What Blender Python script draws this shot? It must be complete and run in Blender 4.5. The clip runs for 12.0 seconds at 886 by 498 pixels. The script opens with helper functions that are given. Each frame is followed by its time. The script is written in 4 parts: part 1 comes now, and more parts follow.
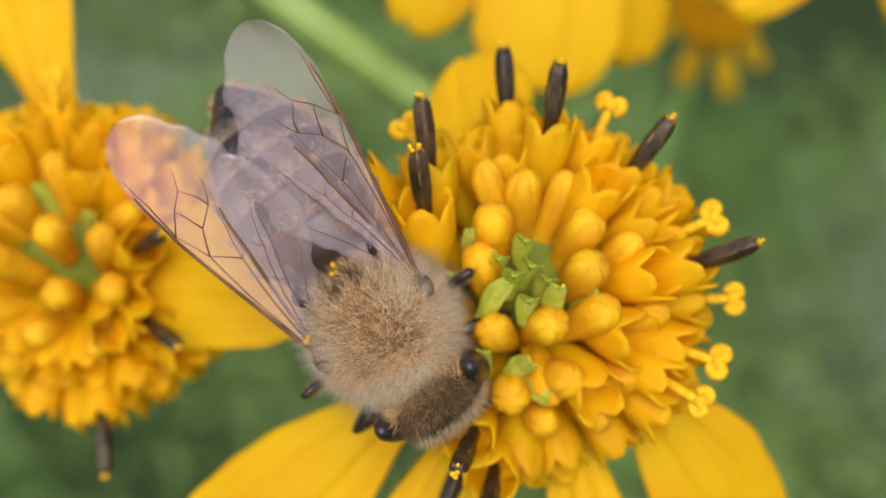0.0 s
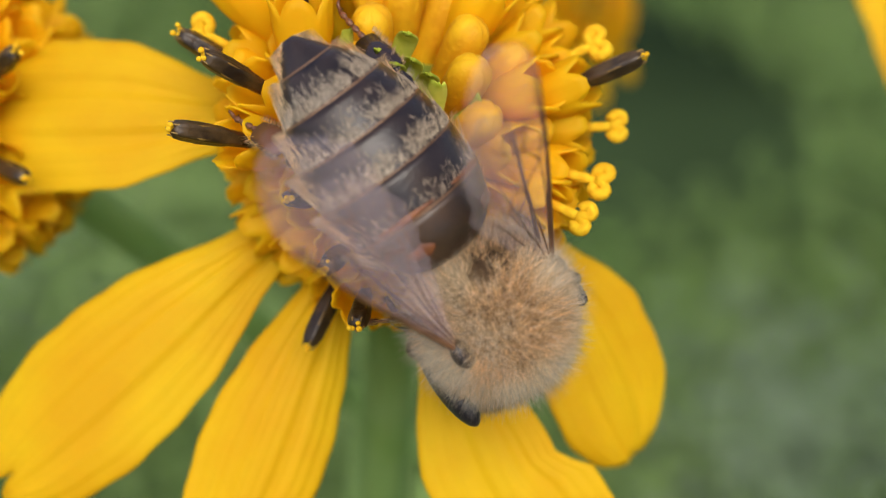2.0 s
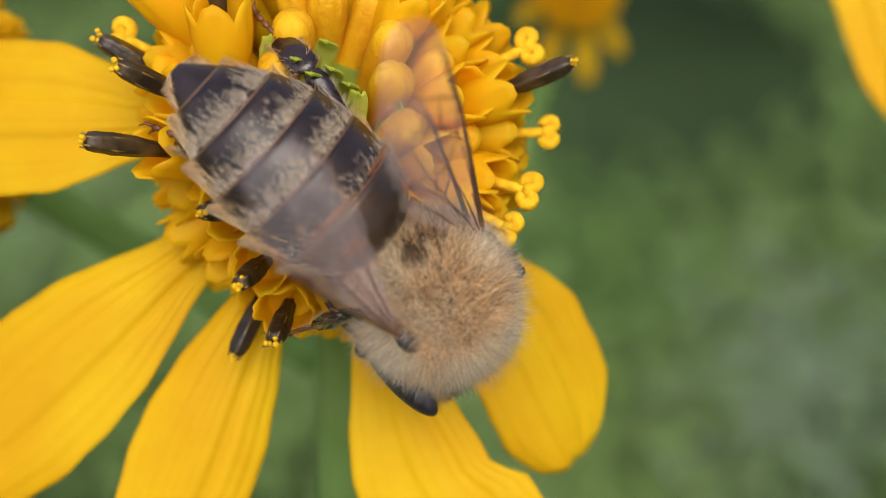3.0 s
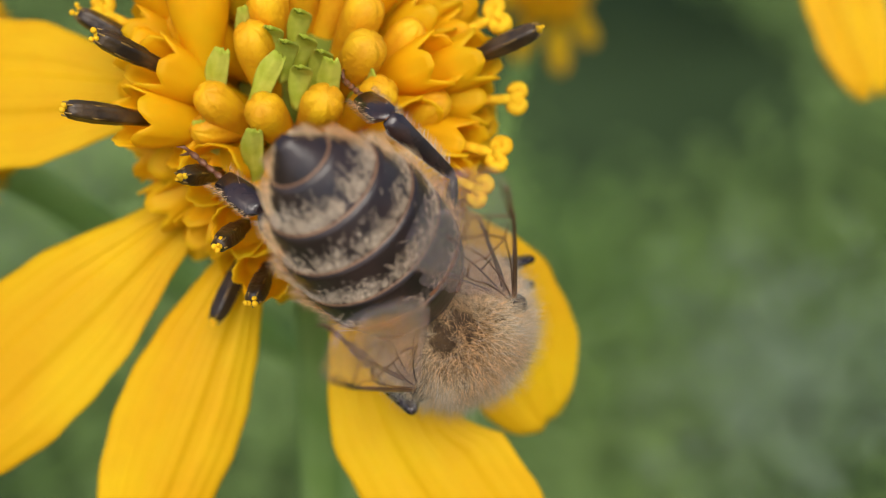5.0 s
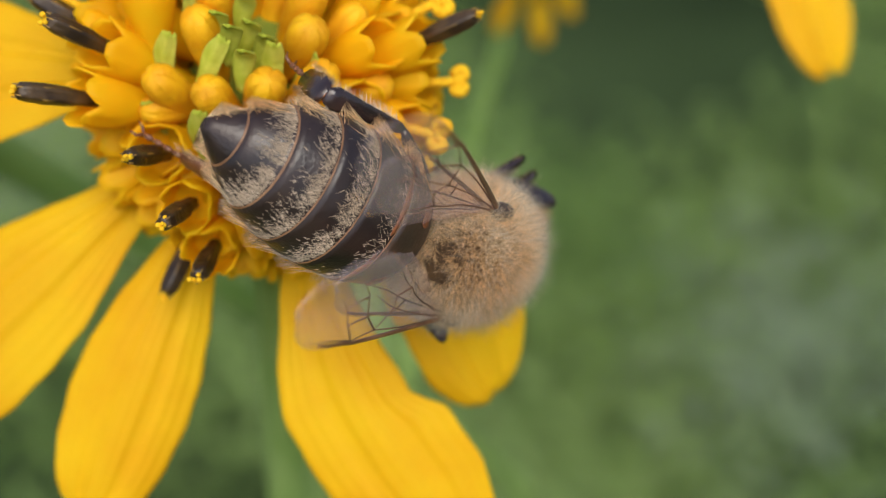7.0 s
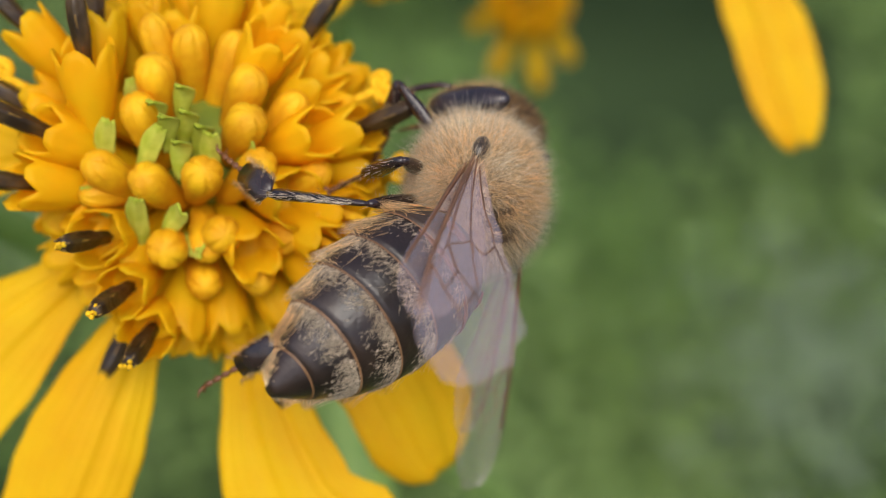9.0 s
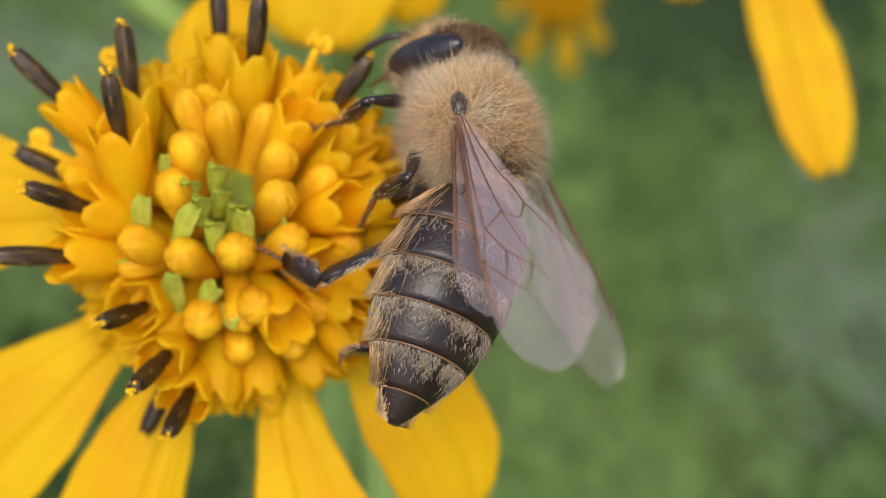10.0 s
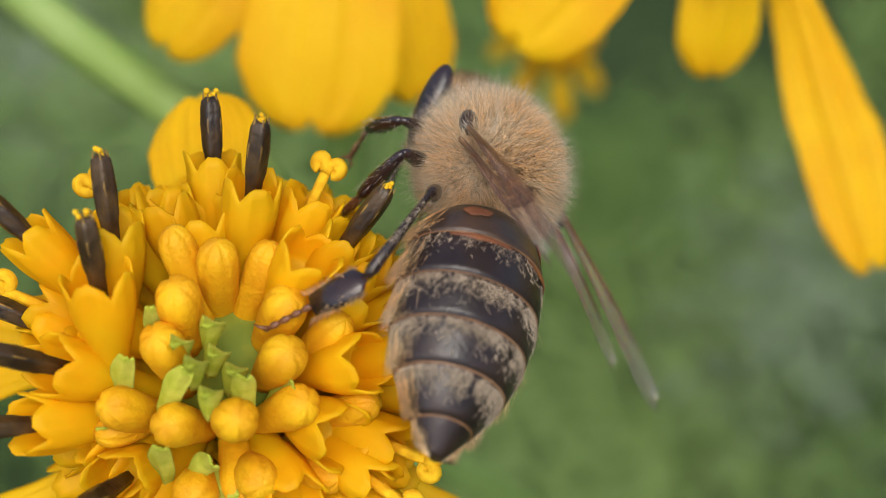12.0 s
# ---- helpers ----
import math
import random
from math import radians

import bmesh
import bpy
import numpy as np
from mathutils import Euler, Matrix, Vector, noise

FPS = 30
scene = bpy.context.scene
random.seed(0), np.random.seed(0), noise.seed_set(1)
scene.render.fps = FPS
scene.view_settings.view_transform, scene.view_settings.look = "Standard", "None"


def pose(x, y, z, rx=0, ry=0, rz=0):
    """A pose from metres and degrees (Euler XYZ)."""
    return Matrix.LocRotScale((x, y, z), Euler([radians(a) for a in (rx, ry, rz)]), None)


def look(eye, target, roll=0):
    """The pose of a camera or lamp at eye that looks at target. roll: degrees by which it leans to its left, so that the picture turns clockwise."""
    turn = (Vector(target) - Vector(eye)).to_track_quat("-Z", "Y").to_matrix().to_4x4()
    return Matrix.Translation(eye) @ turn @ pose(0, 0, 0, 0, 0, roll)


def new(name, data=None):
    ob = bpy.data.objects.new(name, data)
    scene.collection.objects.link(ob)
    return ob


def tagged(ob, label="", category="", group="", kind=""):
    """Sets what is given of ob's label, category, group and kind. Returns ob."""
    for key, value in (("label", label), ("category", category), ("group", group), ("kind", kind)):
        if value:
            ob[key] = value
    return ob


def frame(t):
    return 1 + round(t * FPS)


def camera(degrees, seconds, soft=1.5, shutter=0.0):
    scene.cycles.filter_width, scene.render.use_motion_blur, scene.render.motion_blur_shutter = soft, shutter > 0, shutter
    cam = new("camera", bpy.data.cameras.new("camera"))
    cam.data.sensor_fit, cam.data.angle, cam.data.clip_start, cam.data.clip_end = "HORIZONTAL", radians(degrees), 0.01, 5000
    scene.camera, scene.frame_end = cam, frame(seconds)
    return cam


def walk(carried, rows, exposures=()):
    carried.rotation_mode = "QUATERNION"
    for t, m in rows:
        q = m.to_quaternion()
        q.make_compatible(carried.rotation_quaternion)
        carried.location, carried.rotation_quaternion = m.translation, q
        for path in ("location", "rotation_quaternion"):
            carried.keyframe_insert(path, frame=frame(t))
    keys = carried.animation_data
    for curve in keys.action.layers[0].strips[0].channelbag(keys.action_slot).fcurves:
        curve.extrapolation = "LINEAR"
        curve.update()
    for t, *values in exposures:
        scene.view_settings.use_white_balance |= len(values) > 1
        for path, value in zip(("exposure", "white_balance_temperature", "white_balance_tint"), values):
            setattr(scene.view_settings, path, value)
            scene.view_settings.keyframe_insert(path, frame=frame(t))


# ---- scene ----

MM = 0.001
TAU = 2 * math.pi

# The close-up frame: millimetres, x right, y up the picture, z towards the lens; its origin sits 38 mm before the lens.
HEAD = Vector((-6.2, -1.25, -5.5))            # middle of the main flower head in that frame
HEIGHT = 1.2                                 # the flower stands 1.2 m over the ground
TILT = 45                                    # the lens looks 45 degrees downwards


def near(x, y, z, rx=0, ry=0, rz=0):
    """A pose in the close-up frame (millimetres, degrees), as a pose in the world."""
    return pose(0, 0, HEIGHT, 90 - TILT) @ pose((x - HEAD.x) * .001, (y - HEAD.y) * .001, (z - HEAD.z) * .001, rx, ry, rz)


# ---------------------------------------------------------------- camera
cam = camera(40.0, 12.0, soft=1.0, shutter=0.0)
cam.data.dof.use_dof = True
cam.data.dof.focus_distance = 0.0348
cam.data.dof.aperture_fstop = 42.0
walk(cam, [(t, near(*p)) for t, *p in (
    (0, -6.33, 0.57, 36.49, -0.88, 3.79, -1.43),
    (0.5, -6.89, 0.91, 35.08, -2.53, 4.47, -1.55),
    (1, -6.13, -0.19, 34.17, -2.26, 4.22, -1.82),
    (1.5, -7.26, -3.23, 34.82, 0.55, -0.44, 0.01),
    (2, -6.76, -9.03, 34.17, 4.96, -2.57, 0.04),
    (2.5, -4.72, -6.01, 33.16, 2.08, -1.62, 0.12),
    (3, -3.80, -7.33, 33.71, 2.88, -1.51, 0.15),
    (5, -3.61, -8.74, 34.81, 3.21, -2.37, -0.78),
    (5.5, -3.65, -8.90, 35.23, 3.04, -1.32, -0.66),
    (6, -2.75, -7.87, 36.35, 1.53, -0.72, -0.10),
    (6.5, -1.60, -8.75, 36.79, 1.44, -1.39, -0.07),
    (7, -1.60, -8.34, 36.14, 1.48, -2.10, -0.38),
    (7.2, -1.73, -8.39, 35.68, 2.52, -1.79, 0.04),
    (8.8, 0.57, -4.70, 36.72, 0.39, -0.50, -0.14),
    (9, 1.38, -5.95, 36.36, 2.12, -0.74, 0.82),
    (9.5, 0.78, -1.92, 36.86, -0.45, -0.69, 0.48),
    (10, 1.39, -1.43, 37.20, -1.17, 0.71, 0.77),
    (10.5, 0.10, 0.60, 36.64, -0.75, -0.04, 0.08),
    (11, 1.58, 0.98, 34.49, -0.75, 0.55, 0.19),
    (11.5, -0.58, 1.59, 33.59, -2.19, 0.78, 0.46),
    (12, -0.65, 3.09, 31.75, -1.36, -1.05, 0.60))],
    exposures=[(0, 0.53), (12, 0.53)])

# ---------------------------------------------------------------- daylight
world = bpy.data.worlds.new("daylight")
scene.world = world
world.use_nodes = True
wn = world.node_tree.nodes
sky = wn.new("ShaderNodeTexSky")
sky.sky_type, sky.sun_disc = "NISHITA", False
sky.sun_elevation, sky.sun_rotation = radians(58), radians(200)
sky.air_density, sky.dust_density, sky.ozone_density = 1.0, 3.0, 1.0
world.node_tree.links.new(sky.outputs[0], wn["Background"].inputs[0])
wn["Background"].inputs[1].default_value = 0.13

lamp = bpy.data.lights.new("sun", "SUN")
lamp.energy, lamp.angle, lamp.color = 1.5, radians(35), (1.0, 0.95, 0.86)
sun = new("sun", lamp)
sun.matrix_world = look((0, 0, 0), (math.sin(radians(20)) * -math.cos(radians(58)), math.cos(radians(20)) * math.cos(radians(58)), -math.sin(radians(58))))


# ---------------------------------------------------------------- materials
def material(name, colour, rough=0.5, spec=0.4, second=None, scale=900.0, detail=4.0, bump=0.0, bump_scale=3000.0,
             through_light=0.0, vary=0.0, stretch=(1, 1, 1), sheen=0.0, coords="Object", spread=(0.38, 0.64), island=0.0):
    """A surface with a second colour in noise patches, fine relief, some light let through and a shade that varies from piece to piece."""
    m = bpy.data.materials.new(name)
    m.use_nodes = True
    n, l = m.node_tree.nodes, m.node_tree.links
    bsdf = n["Principled BSDF"]
    bsdf.inputs["Roughness"].default_value = rough
    bsdf.inputs["Specular IOR Level"].default_value = spec
    if sheen:
        bsdf.inputs["Sheen Weight"].default_value = sheen
    tc, mp = n.new("ShaderNodeTexCoord"), n.new("ShaderNodeMapping")
    mp.inputs["Scale"].default_value = stretch
    l.new(tc.outputs[coords], mp.inputs["Vector"])
    tex = n.new("ShaderNodeTexNoise")
    tex.inputs["Scale"].default_value, tex.inputs["Detail"].default_value = scale, detail
    l.new(mp.outputs[0], tex.inputs["Vector"])
    ramp = n.new("ShaderNodeValToRGB")
    ramp.color_ramp.elements[0].position, ramp.color_ramp.elements[1].position = spread
    ramp.color_ramp.elements[0].color = (*colour, 1)
    ramp.color_ramp.elements[1].color = (*(second or colour), 1)
    l.new(tex.outputs["Fac"], ramp.inputs[0])
    col = ramp.outputs[0]
    if vary:
        info, hsv, mr = n.new("ShaderNodeObjectInfo"), n.new("ShaderNodeHueSaturation"), n.new("ShaderNodeMapRange")
        mr.inputs["To Min"].default_value, mr.inputs["To Max"].default_value = 1 - vary, 1 + vary
        l.new(info.outputs["Random"], mr.inputs["Value"])
        l.new(mr.outputs[0], hsv.inputs["Value"])
        l.new(col, hsv.inputs["Color"])
        col = hsv.outputs[0]
    if island:
        geo, hsv, mr = n.new("ShaderNodeNewGeometry"), n.new("ShaderNodeHueSaturation"), n.new("ShaderNodeMapRange")
        mr.inputs["To Min"].default_value, mr.inputs["To Max"].default_value = 1 - island, 1 + island * .6
        l.new(geo.outputs["Random Per Island"], mr.inputs["Value"])
        l.new(mr.outputs[0], hsv.inputs["Value"])
        l.new(col, hsv.inputs["Color"])
        col = hsv.outputs[0]
    l.new(col, bsdf.inputs["Base Color"])
    if bump:
        fine, bm = n.new("ShaderNodeTexNoise"), n.new("ShaderNodeBump")
        fine.inputs["Scale"].default_value, fine.inputs["Detail"].default_value = bump_scale, 3
        bm.inputs["Strength"].default_value, bm.inputs["Distance"].default_value = bump, 0.05 * MM
        l.new(mp.outputs[0], fine.inputs["Vector"])
        l.new(fine.outputs["Fac"], bm.inputs["Height"])
        l.new(bm.outputs[0], bsdf.inputs["Normal"])
    if through_light:
        tr, mix = n.new("ShaderNodeBsdfTranslucent"), n.new("ShaderNodeMixShader")
        l.new(col, tr.inputs["Color"])
        mix.inputs[0].default_value = through_light
        l.new(bsdf.outputs[0], mix.inputs[1])
        l.new(tr.outputs[0], mix.inputs[2])
        l.new(mix.outputs[0], n["Material Output"].inputs["Surface"])
    return m


PETAL = material("petal_yellow", (0.83, 0.52, 0.006), 0.55, 0.16, (0.78, 0.42, 0.004), 260, 3, 0.4, 1500, 0.3, 0.05)
COROLLA = material("corolla_yellow", (0.93, 0.61, 0.008), 0.5, 0.2, (0.91, 0.53, 0.005), 500, 3, 0.4, 3500, 0.5, 0.08)
BUD = material("bud_yellow", (0.84, 0.46, 0.008), 0.58, 0.25, (0.72, 0.33, 0.005), 1100, 5, 1.0, 7000, 0.1, 0.07)
PALE_GREEN = material("chaff_green", (0.47, 0.53, 0.045), 0.6, 0.2, (0.66, 0.68, 0.11), 1400, 5, 0.9, 5000, 0.3, 0.12)
CORE_GREEN = material("core_green", (0.14, 0.19, 0.02), 0.7, 0.2, (0.26, 0.27, 0.025), 700, 4, 0.5, 3000, 0.0, 0.0)
STEM_GREEN = material("stem_green", (0.24, 0.37, 0.08), 0.55, 0.35, (0.3, 0.43, 0.12), 300, 4, 0.4, 2500, 0.1, 0.1)
ANTHER = material("anther_brown", (0.022, 0.012, 0.005), 0.4, 0.45, (0.075, 0.042, 0.013), 1500, 5, 0.7, 5000, 0.0, 0.25, (1, 1, 1))
RIB = material("rib_ochre", (0.15, 0.085, 0.018), 0.4, 0.45, (0.33, 0.2, 0.035), 1500, 4, 0.5, 5000)
POLLEN = material("pollen_yellow", (0.95, 0.6, 0.02), 0.75, 0.2, (0.85, 0.45, 0.01), 4000, 3, 0.8, 7000, 0.2, 0.08)

CUTICLE = material("cuticle_black", (0.014, 0.008, 0.007), 0.32, 0.5, (0.03, 0.017, 0.013), 900, 4, 0.35, 9000)
CUTICLE_BROWN = material("cuticle_brown", (0.035, 0.02, 0.012), 0.36, 0.55, (0.075, 0.04, 0.02), 700, 4, 0.35, 9000)
LEG = material("leg_brown", (0.017, 0.01, 0.011), 0.24, 0.6, (0.045, 0.023, 0.018), 900, 4, 0.3, 6000)
TARSUS = material("tarsus_rust", (0.14, 0.055, 0.025), 0.38, 0.5, (0.2, 0.075, 0.028), 900, 4, 0.3, 6000)
EYE = material("eye_black", (0.012, 0.008, 0.012), 0.3, 0.6, (0.03, 0.019, 0.022), 1600, 4, 0.2, 12000)
FUR = material("fur_tan", (0.92, 0.59, 0.28), 0.65, 0.25, (0.97, 0.76, 0.46), 700, 3, 0, 1, 0.3, island=0.8)
FUR_PALE = material("fur_pale", (0.8, 0.66, 0.46), 0.65, 0.25, (0.88, 0.78, 0.6), 700, 3, 0, 1, 0.25, island=0.5)
FELT = material("felt_cream", (0.5, 0.39, 0.27), 0.6, 0.3, (0.66, 0.54, 0.4), 700, 3, 0, 1, 0.1, island=0.5)
FUR_DARK = material("fur_brown", (0.3, 0.17, 0.07), 0.65, 0.25, (0.48, 0.31, 0.15), 700, 3, 0, 1, 0.2, island=0.5)
FUR_BLACK = material("fur_black", (0.035, 0.02, 0.012), 0.5, 0.3, (0.1, 0.06, 0.03), 900, 3, 0, 1, island=0.6)
SKIN = material("skin_brown", (0.07, 0.042, 0.02), 0.7, 0.2, (0.12, 0.07, 0.03), 700, 4, 0.4, 6000)
AMBER = material("amber_margin", (0.16, 0.075, 0.03), 0.35, 0.5, (0.3, 0.16, 0.08), 700, 4, 0.3, 6000)
FLECK = material("fleck_orange", (0.26, 0.09, 0.03), 0.4, 0.4, (0.16, 0.055, 0.022), 1500, 4, 0.3, 6000)
VEIN = material("vein_brown", (0.1, 0.042, 0.018), 0.4, 0.5, (0.19, 0.085, 0.038), 900)

LEAF = material("leaf_green", (0.135, 0.24, 0.043), 0.5, 0.4, (0.24, 0.35, 0.1), 1.8, 4, 0.3, 300, 0.25, 0.0)
LEAF_PALE = material("leaf_greyish", (0.23, 0.32, 0.18), 0.5, 0.4, (0.32, 0.4, 0.27), 1.8, 4, 0.3, 300, 0.2, 0.0)
GROUND = material("meadow_soil", (0.03, 0.052, 0.018), 0.9, 0.2, (0.05, 0.085, 0.03), 1.3, 6, 0.6, 40)


def membrane_material():
    """Clear, faintly brown wing skin: mostly lets light straight through, with a thin-film gloss and a painted mauve
    sheen.
    """
    m = bpy.data.materials.new("wing_membrane")
    m.use_nodes = True
    n, l = m.node_tree.nodes, m.node_tree.links
    bsdf = n["Principled BSDF"]
    # mauve base colour imitates the sky's sheen on the wing
    bsdf.inputs["Base Color"].default_value = (0.82, 0.66, 0.72, 1)
    bsdf.inputs["Roughness"].default_value = 0.28
    bsdf.inputs["Specular IOR Level"].default_value = 0.7
    tex, bump = n.new("ShaderNodeTexNoise"), n.new("ShaderNodeBump")
    tc = n.new("ShaderNodeTexCoord")
    tex.inputs["Scale"].default_value, tex.inputs["Detail"].default_value = 900, 3
    l.new(tc.outputs["Object"], tex.inputs["Vector"])
    bump.inputs["Strength"].default_value, bump.inputs["Distance"].default_value = 0.6, 0.06 * MM
    l.new(tex.outputs["Fac"], bump.inputs["Height"])
    l.new(bump.outputs[0], bsdf.inputs["Normal"])
    clear, mix = n.new("ShaderNodeBsdfTransparent"), n.new("ShaderNodeMixShader")
    clear.inputs["Color"].default_value = (0.985, 0.96, 0.93, 1)
    mix.inputs[0].default_value = 0.085
    l.new(clear.outputs[0], mix.inputs[1])
    l.new(bsdf.outputs[0], mix.inputs[2])
    gloss, facing, top = n.new("ShaderNodeBsdfGlossy"), n.new("ShaderNodeLayerWeight"), n.new("ShaderNodeMixShader")
    gloss.inputs["Color"].default_value = (1.0, 0.86, 0.92, 1)
    gloss.inputs["Roughness"].default_value = 0.25
    facing.inputs["Blend"].default_value = 0.5
    power, part_of = n.new("ShaderNodeMath"), n.new("ShaderNodeMath")
    power.operation, part_of.operation = "POWER", "MULTIPLY_ADD"
    power.inputs[1].default_value = 4.0
    part_of.inputs[1].default_value, part_of.inputs[2].default_value = 0.27, 0.03
    l.new(facing.outputs["Facing"], power.inputs[0])
    l.new(power.outputs[0], part_of.inputs[0])
    l.new(bump.outputs[0], gloss.inputs["Normal"])
    l.new(part_of.outputs[0], top.inputs[0])
    l.new(mix.outputs[0], top.inputs[1])
    l.new(gloss.outputs[0], top.inputs[2])
    l.new(top.outputs[0], n["Material Output"].inputs["Surface"])
    return m


MEMBRANE = membrane_material()


# ---------------------------------------------------------------- mesh helpers (all in millimetres)
def mesh_of(name, verts, faces, mat, smooth=True):
    me = bpy.data.meshes.new(name)
    me.from_pydata([(v[0] * MM, v[1] * MM, v[2] * MM) for v in verts], [], faces)
    me.materials.append(mat)
    me.polygons.foreach_set("use_smooth", [smooth] * len(me.polygons))
    me.update()
    return me


def part(name, me, parent, label="", m=None):
    """Links a mesh as one object under a thing or a part."""
    ob = new(name, me)
    ob.parent = parent
    if m is not None:
        ob.matrix_basis = m
    return tagged(ob, label)


class Shape:
    """Collects rings, sheets and tubes of one mesh."""

    def __init__(self):
        self.v, self.f = [], []

    def rings(self, rings, closed=True, cap=True):
        base, n = len(self.v), len(rings[0])
        for r in rings:
            self.v += [tuple(p) for p in r]
        for i in range(len(rings) - 1):
            for j in range(n if closed else n - 1):
                a, b = base + i * n + j, base + i * n + (j + 1) % n
                self.f.append((a, b, b + n, a + n))
        if cap and closed:
            self.f.append(tuple(base + j for j in reversed(range(n))))
            self.f.append(tuple(base + (len(rings) - 1) * n + j for j in range(n)))
        return self

    def lathe(self, profile, seg=12, wave=None):
        """profile: (z, radius); wave(angle, k) scales the radius."""
        rings = []
        for k, (z, r) in enumerate(profile):
            rings.append([(r * (wave(TAU * j / seg, k) if wave else 1) * math.cos(TAU * j / seg),
                           r * (wave(TAU * j / seg, k) if wave else 1) * math.sin(TAU * j / seg), z) for j in range(seg)])
        return self.rings(rings)

    def tube(self, pts, radii, seg=8, flat=1.0, wide=None):
        """A tube along points; flat squeezes it along its second axis."""
        pts = [Vector(p) for p in pts]
        rings, side = [], Vector(wide) if wide else None
        for i, p in enumerate(pts):
            d = (pts[min(i + 1, len(pts) - 1)] - pts[max(i - 1, 0)]).normalized()
            if side is None:
                side = d.orthogonal().normalized()
            side = (side - d * side.dot(d)).normalized()
            up = d.cross(side)
            r = radii[i] if hasattr(radii, "__len__") else radii
            rings.append([p + side * r * math.cos(TAU * j / seg) + up * r * flat * math.sin(TAU * j / seg) for j in range(seg)])
        return self.rings(rings)

    def sheet(self, fn, nu, nv, thick):
        """A closed shell: fn(u, v) with u and v from 0 to 1 gives a point; its thickness goes along the normal."""
        grid = [[Vector(fn(i / nu, j / nv)) for j in range(nv + 1)] for i in range(nu + 1)]
        base, w = len(self.v), nv + 1
        low = []
        for i in range(nu + 1):
            for j in range(nv + 1):
                du = grid[min(i + 1, nu)][j] - grid[max(i - 1, 0)][j]
                dv = grid[i][min(j + 1, nv)] - grid[i][max(j - 1, 0)]
                nor = du.cross(dv)
                nor = nor.normalized() if nor.length > 1e-9 else Vector((0, 0, 1))
                self.v.append(tuple(grid[i][j]))
                low.append(tuple(grid[i][j] - nor * thick))
        self.v += low
        off = (nu + 1) * w
        for i in range(nu):
            for j in range(nv):
                a = base + i * w + j
                self.f.append((a, a + w, a + w + 1, a + 1))
                self.f.append((a + off, a + off + 1, a + off + w + 1, a + off + w))
        edge = [(i, 0) for i in range(nu)] + [(nu, j) for j in range(nv)] + [(i, nv) for i in range(nu, 0, -1)] + [(0, j) for j in range(nv, 0, -1)]
        for k, (i, j) in enumerate(edge):
            i2, j2 = edge[(k + 1) % len(edge)]
            a, b = base + i * w + j, base + i2 * w + j2
            self.f.append((a, a + off, b + off, b))
        return self

    def hair(self, root, tip, r):
        """One hair: a thin three-sided spike, bent a little."""
        root, tip = Vector(root), Vector(tip)
        d = (tip - root).normalized()
        s = d.orthogonal().normalized() * r
        t = d.cross(s)
        b = len(self.v)
        self.v += [tuple(root + s), tuple(root - s * 0.5 + t * 0.87), tuple(root - s * 0.5 - t * 0.87), tuple(tip)]
        self.f += [(b, b + 1, b + 3), (b + 1, b + 2, b + 3), (b + 2, b, b + 3)]
        return self

    def mesh(self, name, mat, smooth=True):
        return mesh_of(name, self.v, self.f, mat, smooth)


def aim(origin, direction, spin=0.0):
    """A pose (millimetres) whose z axis points along direction."""
    d = Vector(direction).normalized()
    turn = d.to_track_quat("Z", "Y").to_matrix().to_4x4()
    return Matrix.Translation(Vector(origin) * MM) @ turn @ Matrix.Rotation(spin, 4, "Z")


def sphere_dir(theta, phi):
    th, ph = radians(theta), radians(phi)
    return Vector((math.sin(th) * math.cos(ph), math.sin(th) * math.sin(ph), math.cos(th)))


# ---------------------------------------------------------------- ground and far plants
def build_ground():
    s = Shape()
    n, rng = 60, random.Random(3)
    ext = [(-1 if i < n / 2 else 1) * (abs(i - n / 2) / (n / 2)) ** 3 * 1500000 for i in range(n + 1)]
    for i in range(n + 1):
        for j in range(n + 1):
            s.v.append((ext[i], ext[j], rng.uniform(-30, 30)))
    for i in range(n):
        for j in range(n):
            a = i * (n + 1) + j
            s.f.append((a, a + n + 1, a + n + 2, a + 1))
    tagged(new("ground", s.mesh("ground", GROUND)), "dark soil under a dense green meadow", "ground", kind="structure")


